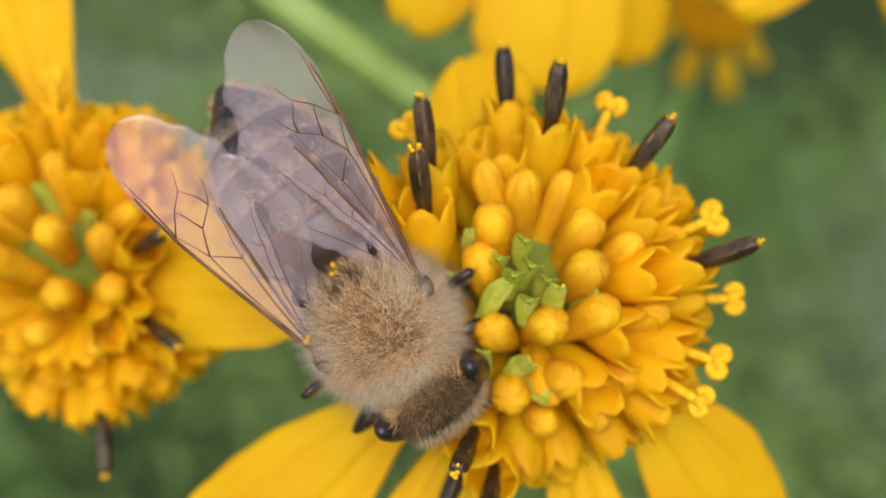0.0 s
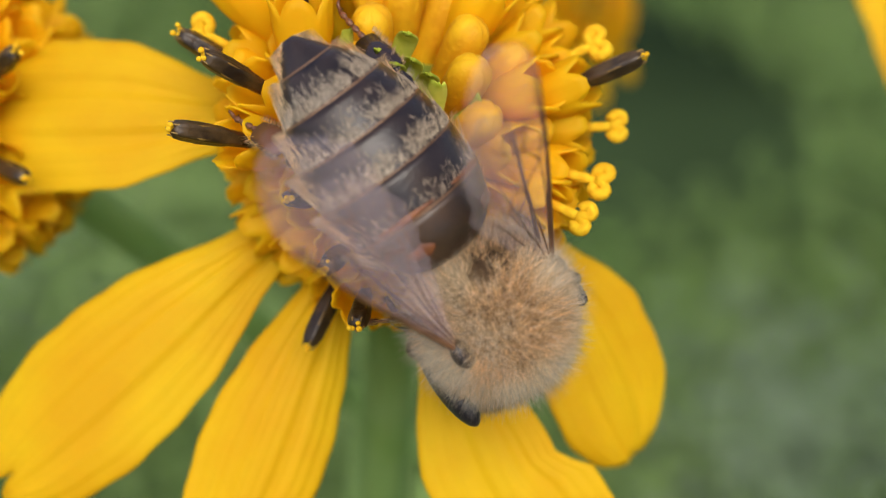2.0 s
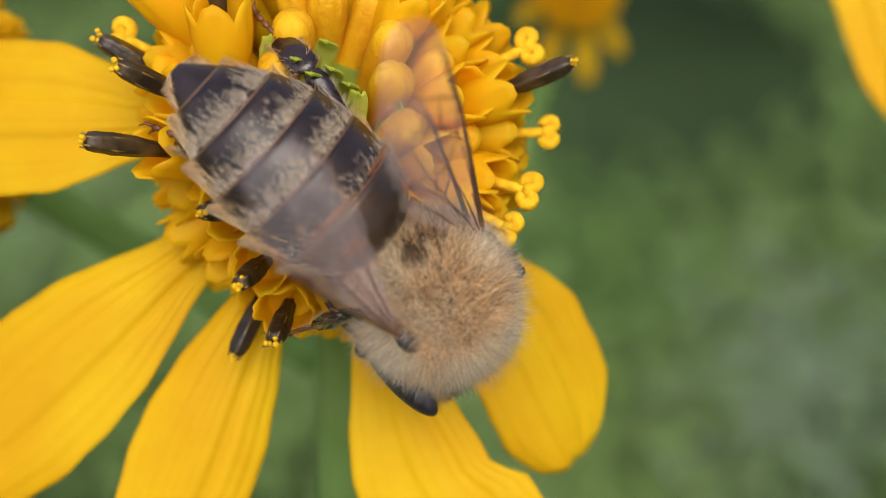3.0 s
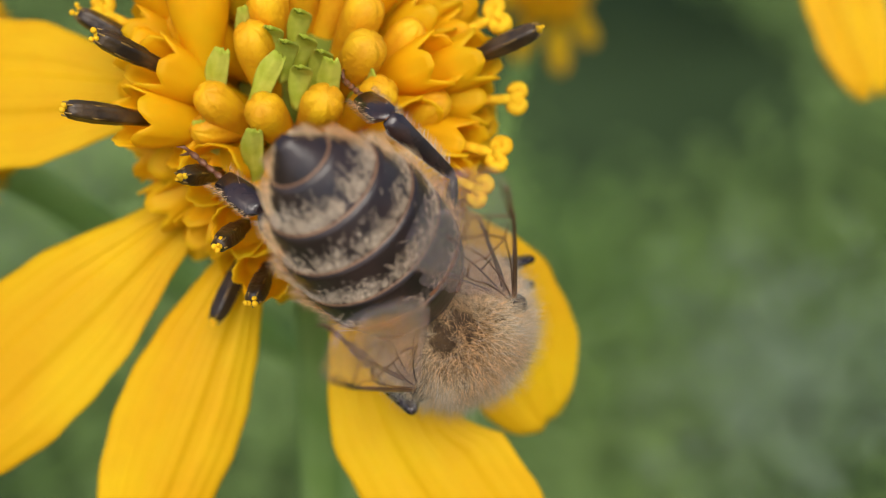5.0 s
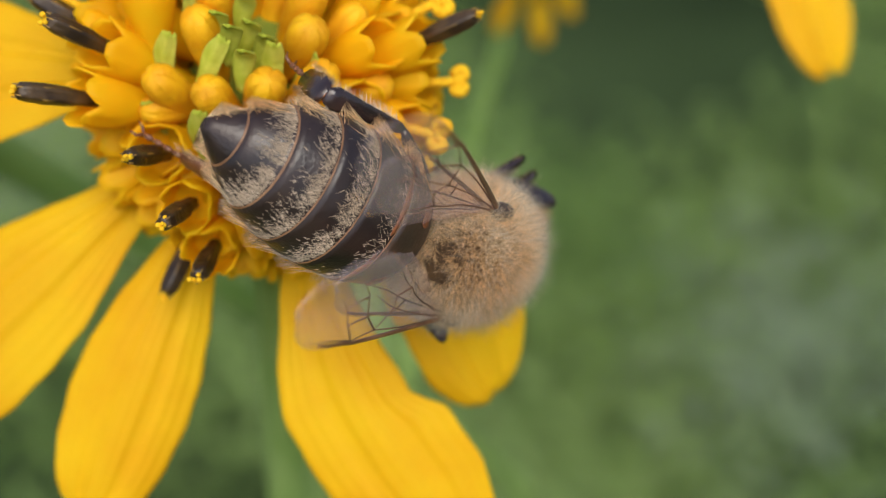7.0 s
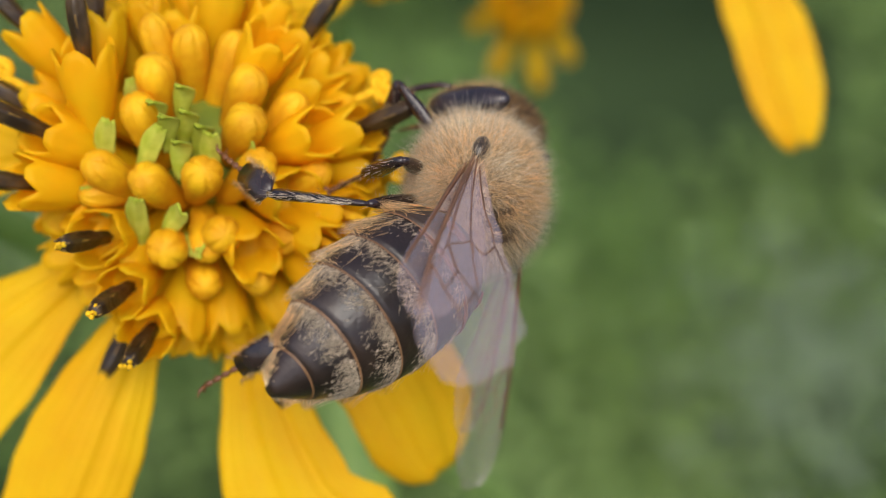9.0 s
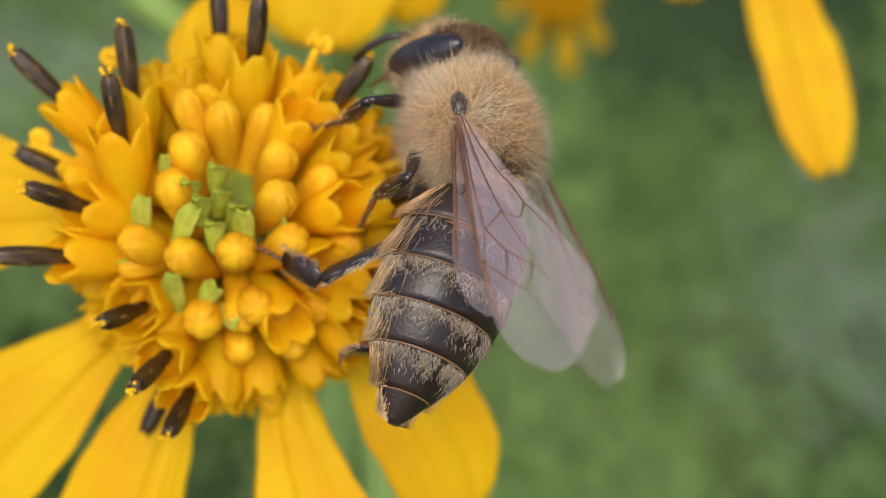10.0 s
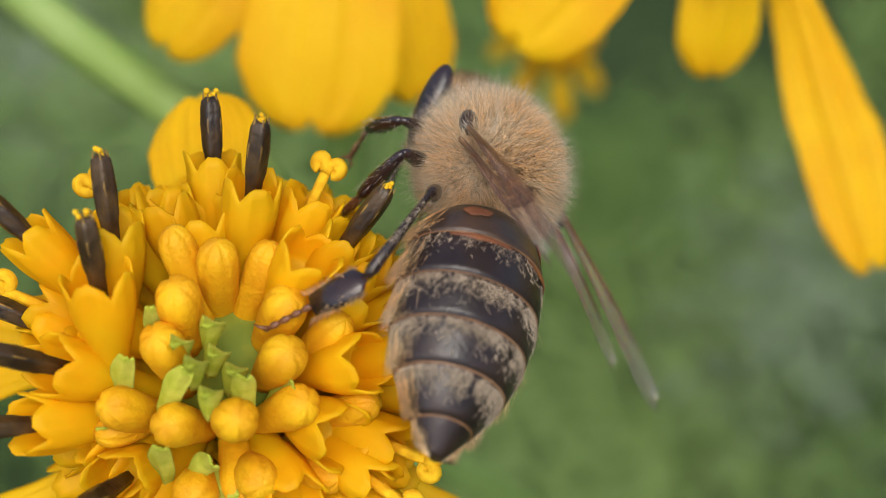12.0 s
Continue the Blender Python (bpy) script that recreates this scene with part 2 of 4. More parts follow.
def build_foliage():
    """Low meadow leaves around and below the flowers, uneven, with dark gaps, one of them cut along the view to darken
    the background.
    """
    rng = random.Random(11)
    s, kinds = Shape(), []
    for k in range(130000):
        x, y = rng.uniform(-1500, 1500), rng.uniform(-500, 2600)
        if math.hypot(x / 1600, (y - 1000) / 1750) > rng.uniform(.7, 1):
            continue
        dens = noise.noise(Vector((x / 420, y / 420, 3.1)))
        if dens < rng.uniform(-0.5, 0.15):
            continue
        grey = min(math.hypot((x - 480) / 200, (y - 900) / 190), math.hypot((x + 500) / 200, (y - 1090) / 170)) < rng.uniform(.0, 1.3)
        z = rng.uniform(0, 1) ** 0.7 * (420 + 260 * noise.noise(Vector((x / 600, y / 600, 9.0))))
        if 150 < x < 850 and 650 < y < 1150:      # lower growth before the gap, so that it stays in view
            z *= .7
        if z < 5:
            continue
        low = 1230 / (1230 - z)                  # leaves left out along the lens's line of sight, for a dark background patch
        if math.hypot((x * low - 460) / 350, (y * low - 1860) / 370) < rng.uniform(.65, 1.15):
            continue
        ln, wd = rng.uniform(13, 32), rng.uniform(5, 10)
        yaw, rise = rng.uniform(0, TAU), rng.uniform(-0.5, 0.7)
        dx, dy = math.cos(yaw), math.sin(yaw)
        b = len(s.v)
        for i, (u, w) in enumerate(((0, .15), (.3, 1), (.65, .8), (1, .05))):
            drop = -u * u * ln * 0.35 + u * ln * rise
            cx, cy, cz = x + dx * u * ln, y + dy * u * ln, z + drop
            s.v += [(cx - dy * w * wd / 2, cy + dx * w * wd / 2, cz + 3), (cx, cy, cz), (cx + dy * w * wd / 2, cy - dx * w * wd / 2, cz + 3)]
        for i in range(3):
            for j in range(2):
                a = b + i * 3 + j
                s.f.append((a, a + 1, a + 4, a + 3))
                kinds.append(1 if grey else 0)
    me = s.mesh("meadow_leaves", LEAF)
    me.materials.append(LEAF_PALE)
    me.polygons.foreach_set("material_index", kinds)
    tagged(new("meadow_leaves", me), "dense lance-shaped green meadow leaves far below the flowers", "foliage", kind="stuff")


build_ground()
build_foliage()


# ---------------------------------------------------------------- flower pieces, built once
def bud_mesh(name, length, width, seed):
    """A closed floret: a blunt barrel with five fine seams that meet at its tip, on a narrower neck; its top at z = 0."""
    prof = [(-length, .62), (-length * .84, .7), (-length * .66, .82), (-length * .5, .92), (-length * .36, .98), (-length * .25, 1.0),
            (-length * .16, .95), (-length * .09, .83), (-length * .045, .64), (-length * .018, .42), (-length * .004, .2), (0.0, .04)]
    rng = random.Random(seed)
    ph, lean = rng.uniform(0, TAU), rng.uniform(-0.1, 0.1)
    depth = (0, 0, .01, .03, .05, .08, .12, .17, .22, .28, .25, 0)
    s = Shape().lathe([(z, r * width / 2) for z, r in prof], 40,
                      lambda a, k: 1 - depth[k] * (0.5 + 0.5 * math.cos(5 * a + ph)) ** 11 + 0.025 * math.sin(2 * a + ph) + .012 * math.sin(3 * a + 2 * ph + k))
    s.v = [(x + lean * z * z / length, y, z) for x, y, z in s.v]
    return s.mesh(name, BUD)


def corolla_mesh(name, length, mouth, seed):
    """An open floret: a narrow tube that widens into a cup with five blunt lobes, the lobes' feet at z = 0."""
    rng = random.Random(seed)
    turn, r, seg = rng.uniform(0, TAU), mouth / 2, 40
    lobes = [(rng.uniform(.42, .62), rng.uniform(-.05, .3)) for _ in range(5)]

    def ring(s, inside):
        out = []
        for j in range(seg):
            u = 5 * j / seg
            ln, flare = lobes[int(u)]
            mid = abs(2 * (u - int(u)) - 1)
            top = -.15 + ln * (1 - mid ** 2.2) + .03 * math.sin(31 * u + turn)
            z = -length + (top + length) * s if not inside else top + (-1.0 - top) * s
            k = min(max((z + length * .85) / (length * .75), 0), 1)
            rr = r * (.42 + .58 * k * k * (3 - 2 * k)) + flare * max(z + .25, 0) ** 1.4 - .05 * mid * max(z + .3, 0) - .07 * (1 - mid) ** 6 * (z > -.9) - (.07 if inside else 0)
            a = TAU * j / seg + turn
            out.append((rr * math.cos(a), rr * math.sin(a), z))
        return out
    rings = [ring(i / 11, False) for i in range(12)] + [ring(i / 5, True) for i in range(6)] + [[(x * .1, y * .1, z - .05) for x, y, z in ring(1, True)]]
    return Shape().rings(rings).mesh(name, COROLLA)


def anther_mesh(name, length, seed):
    """The dark tube of fused anthers: five ribs, a frayed top; its foot at z = 0."""
    rng = random.Random(seed)
    ph = rng.uniform(0, TAU)
    ribs = Shape()
    prof = [(-.8, .2), (0, .24), (length * .15, .29), (length * .5, .31), (length * .8, .29), (length * .93, .24), (length, .13)]
    s = Shape().lathe(prof, 20, lambda a, k: 1 + 0.12 * math.cos(5 * a + ph) + (0.1 * rng.uniform(-1, 1) if k > 4 else 0))
    for i in range(5):
        a = TAU * i / 5 - ph / 5
        ribs.tube([(.27 * math.cos(a), .27 * math.sin(a), length * .1), (.31 * math.cos(a), .31 * math.sin(a), length * .55), (.2 * math.cos(a), .2 * math.sin(a), length * 1.04)], [.02, .045, .025], 5)
    first = len(s.f)
    s.f += [tuple(i + len(s.v) for i in f) for f in ribs.f]
    s.v += ribs.v
    me = s.mesh(name, ANTHER)
    me.materials.append(RIB)
    me.polygons.foreach_set("material_index", [0] * first + [1] * (len(s.f) - first))
    return me


def pollen_mesh(name, seed):
    """Pollen pushed out of the top of an anther tube: a few grains in a crumbly tuft."""
    rng = random.Random(seed)
    s = Shape()
    for i in range(7):
        c = Vector((rng.gauss(0, .09), rng.gauss(0, .09), rng.uniform(-.12, .16)))
        r = rng.uniform(.06, .1)
        s.lathe([(-r, .01), (-r * .6, r * .8), (0, r), (r * .6, r * .8), (r, .01)], 7)
        s.v[-35:] = [(x + c.x, y + c.y, z + c.z) for x, y, z in s.v[-35:]]
    return s.mesh(name, POLLEN)


def stigma_mesh(name, turn, seed):
    """The style with its two branches rolled back into curls; it rises from z = 0."""
    s = Shape()
    s.tube([(0, 0, -1.2), (0, 0, -.3), (0, .02, .45)], [.17, .17, .16], 7)
    for side in (-1, 1):
        pts = []
        for i in range(15):
            a = i / 14 * turn
            r = .3 - .013 * i
            pts.append((side * (r - r * math.cos(a) + .03), .02 * side, .45 + r * math.sin(a) * 1.1 + .1 * min(i / 4, 1)))
        s.tube(pts, [.17 + .04 * math.sin(math.pi * i / 14) for i in range(15)], 7)
    return s.mesh(name, POLLEN)


def chaff_mesh(name, curl, seed):
    """A thin papery green bract, keeled along its middle, with a ragged blunt or nodding tip, rising from z = -2 to 0."""
    def fn(u, v):
        side = abs(v - .5) * 2
        w = (.3 + .75 * math.sin(math.pi * min(u * .62 + .1, 1))) * (1 - u ** 5 * (.3 if curl < .5 else .8))
        x = (v - .5) * 2 * w * .35
        fold = .16 * side ** 1.3 * (1 - .5 * u)
        bend = curl * max(u - .5, 0) ** 1.4 * 3
        ragged = .16 * u ** 6 * noise.noise(Vector((v * 7, seed * 1.7, 2))) - .14 * u ** 6 * (1 - side) ** 2 * math.cos(seed)
        return (x + .04 * math.sin(7 * u + seed), -fold + bend * .9 + .03 * math.sin(9 * v + seed) * u, -2.2 + 2.3 * u - bend * .4 + ragged)
    return Shape().sheet(fn, 14, 12, .05).mesh(name, PALE_GREEN)


def leafy(tip, way, face):
    """A pose (millimetres) for a bract that ends at tip, runs along way and shows its inside to face."""
    z = Vector(way).normalized()
    y = Vector(face)
    y = (y - z * y.dot(z)).normalized()
    return Matrix.Translation(Vector(tip) * MM) @ Matrix((y.cross(z), y, z)).transposed().to_4x4()


BUDS = [bud_mesh("bud_%d" % i, 2.95 + .1 * i, 1.32 - .03 * i, i) for i in range(4)]
LONG_BUDS = [bud_mesh("long_bud_%d" % i, 3.4, 1.1 + .05 * i, 40 + i) for i in range(3)]
COROLLAS = [corolla_mesh("corolla_%d" % i, 3.6, 1.62 + .07 * i, 10 + i) for i in range(5)]
ANTHERS = [anther_mesh("anther_%d" % i, 1.75 + .1 * i, 20 + i) for i in range(3)]
POLLENS = [pollen_mesh("pollen_%d" % i, 30 + i) for i in range(3)]
STIGMAS = [stigma_mesh("stigma_%d" % i, 4.2 + .8 * i, 50 + i) for i in range(3)]
CHAFFS = [chaff_mesh("chaff_%d" % i, (.1, .3, .9)[i], 60 + i) for i in range(3)]


def petal_mesh(name, base, tip, width, bow, twist=0.0, notch=0.25, seed=0, face=(0, 0, 1), sway=0.0, corner=0.0):
    """A ray petal from base to tip: a narrow claw, widest past its middle, grooved along its length, bowed towards face, swayed sideways and split a little at the end; corner sets back one edge as far as a torn shoulder."""
    base, tip, face = Vector(base), Vector(tip), Vector(face)
    axis = tip - base
    ln = axis.length
    d = axis.normalized()
    nor = (face - d * face.dot(d)).normalized()
    side = d.cross(nor)
    ph = random.Random(seed).uniform(0, 6)

    def fn(u, v):
        s = (v - .5) * 2
        k = min(u / .64, 1)
        w = width / 2 * (.2 + .8 * (k * k * (3 - 2 * k)) ** 1.5) * (1 if u < .72 else math.sqrt(max(1 - ((u - .72) / .29) ** 2.3, .012)))
        if s < 0:
            c = min(max((u - .62) / .06, 0), 1)
            w *= 1 - corner * (1 - c * c * (3 - 2 * c)) * min(u * 2, 1)
        w *= 1 + .018 * math.sin(ph + 23 * u) + .012 * math.sin(2 * ph + 51 * u)
        a = twist * u
        across = side * math.cos(a) + nor * math.sin(a)
        lift = nor * math.cos(a) - side * math.sin(a)
        h = bow * math.sin(math.pi * u * .85) - bow * .55 * u * u
        groove = -.13 * math.exp(-((abs(s) - .36) / .13) ** 2) * min(u * 4, 1) - .5 * s * s * (1 - u * .5)
        groove += .02 * math.cos(math.pi * 11 * s) * min(u * 3, 1) + .05 * noise.noise(Vector((u * 5, s * 2, ph)))
        wob = .16 * math.sin(ph + 5 * u + 3 * s) * abs(s)
        back = -notch * ln * .12 * max(u - .8, 0) / .2 * math.exp(-(s / .2) ** 2)
        return base + d * (ln * u + back) + across * (s * w + sway * math.sin(math.pi * u)) + lift * (h + groove + wob)
    return Shape().sheet(fn, 34, 44, .1).mesh(name, PETAL)


LIFT = Vector((.05, .2, .03))               # the florets lean up a little


def to_ground(m, p):
    """The point of the ground below p, both in the millimetres of the pose m."""
    w = m @ (Vector(p) * MM)
    return m.inverted() @ Vector((w.x, w.y, -.02)) / MM


def flower_head(m, label, buds, anthers, curls, rays, seed, stem_to, chaff=()):
    """A composite flower head: its middle at m; parts point outwards from there."""
    rng = random.Random(seed)
    head = tagged(new("yellow_flower"), label, "flower", "flower heads")
    head.matrix_basis = m
    s = Shape().lathe([(-2.6, .5), (-2.2, 1.6), (-1.2, 2.3), (0, 2.6), (1.2, 2.2), (1.9, 1.5), (2.25, .8), (2.35, .1)], 20)
    part("receptacle", s.mesh("receptacle", CORE_GREEN), head, "green domed receptacle between the florets")
    taken = []

    def free(d, gap):
        return all(d.angle(e) > radians(gap) for e in taken)

    for k, (th, ph, rho) in enumerate(buds):
        d = sphere_dir(th, ph)
        taken.append(d)
        part("disc_bud", BUDS[k % 4] if th < 45 else LONG_BUDS[k % 3], head, m=aim(d * (rho + .12), sphere_dir(th * .8, ph) + LIFT * 2, k * 1.3))
    for k, (th, ph, rho) in enumerate(anthers):
        d = sphere_dir(th, ph)
        taken.append(d)
        way = (sphere_dir(th * .6, ph) if -140 < ph < -95 and th < 65 else sphere_dir(th + 12, 98) if 115 < ph < 140 and chaff else d) + LIFT
        fl = part("disc_floret", COROLLAS[k % 5], head, m=aim(d * rho - way.normalized() * 1.2, way, k))
        tube = part("anther_tube", ANTHERS[k % 3], fl, "dark brown anther tube", Matrix.Translation((0, 0, .25 * MM)))
        part("pollen_tuft", POLLENS[k % 3], fl, "yellow pollen tuft", Matrix.Translation((0, 0, (.2 + 1.8 + .1 * (k % 3)) * MM)))
    for k, (th, ph, rho) in enumerate(curls):
        d = sphere_dir(th, ph)
        taken.append(d)
        fl = part("disc_floret", COROLLAS[k % 5], head, m=aim(d * (rho - 1.5), d + LIFT * .5, k * 2))
        part("stigma", STIGMAS[k % 3], fl, "yellow stigma curled into two rings", Matrix.Translation((0, 0, .6 * MM)) @ Matrix.Rotation(k * 1.1, 4, "Z"))
    for k in range(900):
        th = rng.uniform(46, 112)
        d = sphere_dir(th, rng.uniform(0, 360))
        if not free(d, 11.5 if th > 60 else 12.5):
            continue
        taken.append(d)
        rho = 5.15 + .35 * rng.uniform(-1, 1) + (.3 if th > 70 else 0) + (1.0 * max(0, -d.y) if th > 68 else 0)
        fl = part("disc_floret", COROLLAS[k % 5] if th > 58 or k % 3 else LONG_BUDS[k % 3], head, m=aim(d * rho, d + LIFT * .7, rng.uniform(0, 6)))
    for k, (th, ph, rho, wx, wy) in enumerate(chaff):
        part("chaff_bract", CHAFFS[2 if k < 4 or k in (5, 6) else k % 2], head, m=leafy(sphere_dir(th, ph) * rho, (wx, wy, .8), (-wx * .5, -wy * .5, 1)))
    for k in range(7):
        d = sphere_dir(rng.uniform(30, 56), rng.uniform(0, 360))
        if free(d, 9):
            part("chaff_bract", CHAFFS[k % 2], head, m=leafy(d * rng.uniform(4.3, 4.7), d * .9 + LIFT * 2, (0, -.3, 1)))
    for k in range(10):
        a = TAU * k / 10 + .2
        d = Vector((math.cos(a), math.sin(a), -.5))
        part("involucre_bract", CHAFFS[0], head, m=aim(d * 3.9, d, a))
    for k, (ph, ln, width, drop, bow, notch, *more) in enumerate(rays):
        a = radians(ph)
        out = Vector((math.cos(a), math.sin(a), 0))
        part("ray_petal", petal_mesh("ray_petal", out * 2.3 + Vector((0, 0, -1.0)), out * ln + Vector((0, 0, drop)), width, bow, .12 * math.sin(k * 3 + seed), notch, k + seed, (0, 0, 1), *more), head)
    top, low = Vector((0, 0, -2)), Vector(stem_to)
    mid = top * .35 + low * .65 + Vector((0, 0, -14))
    pts = [top * (1 - u) ** 2 + mid * 2 * u * (1 - u) + low * u * u for u in [i / 14 for i in range(15)]]
    foot = to_ground(m, low)
    pts += [low.lerp(foot, u) for u in (.1, .3, .6, 1)]
    part("stem", Shape().tube(pts, [1.0 + .8 * i / 14 for i in range(15)] + [1.9, 2.1, 2.4, 2.7], 10).mesh("stem", STEM_GREEN), head, "light green ridged flower stem")
    return head


# the main head: closed buds in the middle, brown anther tubes in a ring, open florets with curled stigmas outside
MAIN_BUDS = [(33, 114, 4.95), (24, 143, 4.75), (20, -136, 4.85), (35, -166, 5.15), (27, 22, 4.85), (14, -53, 4.95), (31, -14, 4.95),
             (38, -66, 5.15), (42, -101, 5.2), (38, 48, 4.85), (49, 24, 4.95), (46, 91, 5.0), (55, -10, 5.3), (56, -42, 5.3), (60, -84, 5.3), (66, -62, 5.5)]
MAIN_ANTHERS = [(80, 95, 7.25), (63, 81, 7.1), (54, -167, 7.6), (50, 174, 7.0), (45, -134, 6.4), (50, -113, 7.2), (60, -102, 7.8),
                (64, 9, 7.2), (61, 122, 6.9), (47, 132, 6.7), (67, 48, 6.7), (68, 144, 8.3), (70, 165, 7.0), (82, -112, 7.3)]
MAIN_CURLS = [(62, -36, 7.6), (65, -24, 7.4), (72, 162, 7.5), (76, 64, 7.0), (74, 127, 7.2), (72, 18, 7.0), (74, -6, 7.2)]
MAIN_CHAFF = [(25, 85, 5.2, .35, .9), (21, 112, 5.1, .3, .9), (5, 70, 5.25, .25, 1), (13, 100, 5.35, .3, .9), (9, 160, 4.75, .6, .8), (17, 73, 4.95, .45, .85), (15, 50, 4.9, .35, .95), (11, 20, 4.7, .1, 1), (31, 168, 4.85, .3, .9), (46, -158, 4.9, -.4, .9), (30, -128, 4.85, .1, .7),
              (25, -86, 4.9, .6, .5), (44, -82, 5.0, .8, -.3), (30, -2, 4.6, .6, .5), (34, 134, 4.6, -.1, 1), (47, -62, 4.7, .5, -.5)]
main = flower_head(near(*HEAD), "yellow flower head with closed buds, brown anthers and drooping petals", MAIN_BUDS, MAIN_ANTHERS, MAIN_CURLS,
                   [(-138.3, 18.4, 5.2, -2.4, .9, .4), (-112.5, 16.5, 4.1, -1.6, .8, .1, .15), (-67.5, 18.0, 5.3, -1.6, .9, .2, 1.4, .33), (-54, 14.0, 4.6, -3.6, .6, .1, -.9),
                    (178, 15.5, 5.4, -3.2, .8, .2), (104, 8.8, 3.8, -4.4, .4, .3)], 5, (-4, -70, -60), MAIN_CHAFF)

SIDE_BUDS = [(18, 40, 5.0), (16, -70, 5.0), (20, 150, 5.0), (33, 0, 5.0), (32, 90, 5.0), (34, -120, 5.0), (36, -40, 5.1), (35, 200, 5.1), (46, 60, 5.2), (48, -85, 5.2)]
SIDE_ANTHERS = [(46, -12, 6.6), (54, -52, 6.9), (72, -100, 8.0), (64, 110, 7.0)]
second = flower_head(near(HEAD.x - 17.5, HEAD.y + 1.62, HEAD.z - 5.2, 4, -6, 20), "yellow flower head beside the visited one, with few brown anthers", SIDE_BUDS, SIDE_ANTHERS,
                     [(75, -20, 7.2), (74, 70, 7.2)], [(84, 15, 4.2, -2.5, .8, .3), (122, 14, 4.6, -1.5, .8, .3), (178, 14, 4.8, -2, .8, .3)], 8, (10, -60, -130))
flower_head(near(-3.63, 21.28, -19) @ Matrix.Scale(1.12, 4), "yellow flower head hanging behind the visited one", SIDE_BUDS, [], [],
                    [(-97, 13.0, 6.0, -1.0, .8, .3), (-126, 12.2, 3.8, -1.0, .8, .3), (-77, 11.8, 3.5, -3, .8, .3), (170, 12, 4.6, -2, .8, .3)], 9, (-4, -40, -26))
flower_head(near(12.25, 21.28, -19) @ Matrix.Scale(1.12, 4), "yellow flower head farther behind with long hanging petals", SIDE_BUDS, [], [],
                     [(-131, 12.5, 4.8, -1.0, .8, .3), (-90, 10.4, 3.2, -3, .8, .3), (-72, 18.9, 3.3, -1, -.9, .2, -.5, .2), (10, 13, 4.4, -2, .8, .3)], 12, (80, 0, -80))

flower_head(near(9.2, 18.5, -60) @ Matrix.Scale(.6, 4), "small yellow-green flower head deep among the leaves", SIDE_BUDS, [], [], [(-55, 11, 2.4, -4, .8, .3), (-82, 13, 2.6, -4, .8, .3), (-112, 12, 2.4, -4, .8, .3), (-150, 9, 2.2, -4, .8, .3)], 15, (-20, -70, -40))


def build_stalk():
    """A leafless side stalk that crosses behind the heads, with a thickened joint where it bends."""
    stalk = tagged(new("flower_stalk"), "smooth light green stalk crossing behind the flower heads", "stalk")
    stalk.matrix_basis = near(*HEAD)
    upper = [Vector((-26, 19, -24)), Vector((-17, 11.5, -25)), Vector((-9, 6, -27)), Vector((-4, -2, -30))]
    lower = [Vector((-4, -2, -30)), Vector((-2, -30, -40)), Vector((0, -90, -60))]
    part("upper_stem", Shape().tube([p - HEAD for p in upper], [1.1, 1.1, 1.2, 1.2], 10).mesh("upper_stem", STEM_GREEN), stalk)
    foot = to_ground(near(*HEAD), lower[-1] - HEAD) + HEAD
    lower += [lower[-1].lerp(foot, .4), foot]
    part("lower_stem", Shape().tube([p - HEAD for p in lower], [1.2, 1.4, 1.8, 2.3, 2.8], 10).mesh("lower_stem", STEM_GREEN), stalk)
    part("stem_joint", Shape().tube([p - HEAD for p in (Vector((-4.6, -.9, -29.5)), Vector((-4, -2, -30)), Vector((-3.9, -3.4, -30.5)))], [1.2, 1.6, 1.25], 12).mesh("stem_joint", STEM_GREEN), stalk, "thickened pale joint of the stalk")


build_stalk()


# ---------------------------------------------------------------- the honey bee (x right, y ahead, z up, from the middle of its thorax)
MM = 0.00107                                 # a large worker: its lengths below are for one of 12 mm


def ellipsoid(s, c, r, nu=20, nv=28, shape=None):
    rings = []
    for i in range(nu + 1):
        a = math.pi * (.02 + .96 * i / nu)
        rings.append([])
        for j in range(nv):
            b = TAU * j / nv
            p = Vector((math.sin(a) * math.cos(b), -math.cos(a), math.sin(a) * math.sin(b)))
            if shape:
                p = shape(p)
            rings[-1].append((c[0] + p.x * r[0], c[1] + p.y * r[1], c[2] + p.z * r[2]))
    return s.rings(rings)


def scutellum(d, size=1.0):
    """Whether a direction points into the dark tuft at the rear of the thorax."""
    return ((d.y + .6) / .36) ** 2 + ((d.z - .68) / .42) ** 2 + (d.x / .56) ** 2 + .5 * noise.noise(d * 5) < size


def furred(count, c, r, length, width, lean, seed, keep=None, name="fur", mat=None, spread=.35, belly=.8):
    """Hairs that stand on an ellipsoid and lean a way."""
    rng = random.Random(seed)
    s = Shape()
    lean = Vector(lean)
    for _ in range(count):
        d = Vector((rng.gauss(0, 1), rng.gauss(0, 1), rng.gauss(0, 1))).normalized()
        if keep and not keep(d):
            continue
        root = Vector((c[0] + d.x * r[0], c[1] + d.y * r[1], c[2] + d.z * r[2] * (1 if d.z > 0 else belly)))
        nor = Vector((d.x / r[0], d.y / r[1], d.z / r[2])).normalized()
        way = (nor + lean + Vector((rng.gauss(0, spread), rng.gauss(0, spread), rng.gauss(0, spread)))).normalized()
        s.hair(root - nor * .03, root + way * length * rng.uniform(.55, 1.15), width * rng.uniform(.8, 1.3))
    return s.mesh(name, mat or FUR)


bee = tagged(new("honey_bee"), "tan-furred honey bee with striped black abdomen on the flower", "bee")

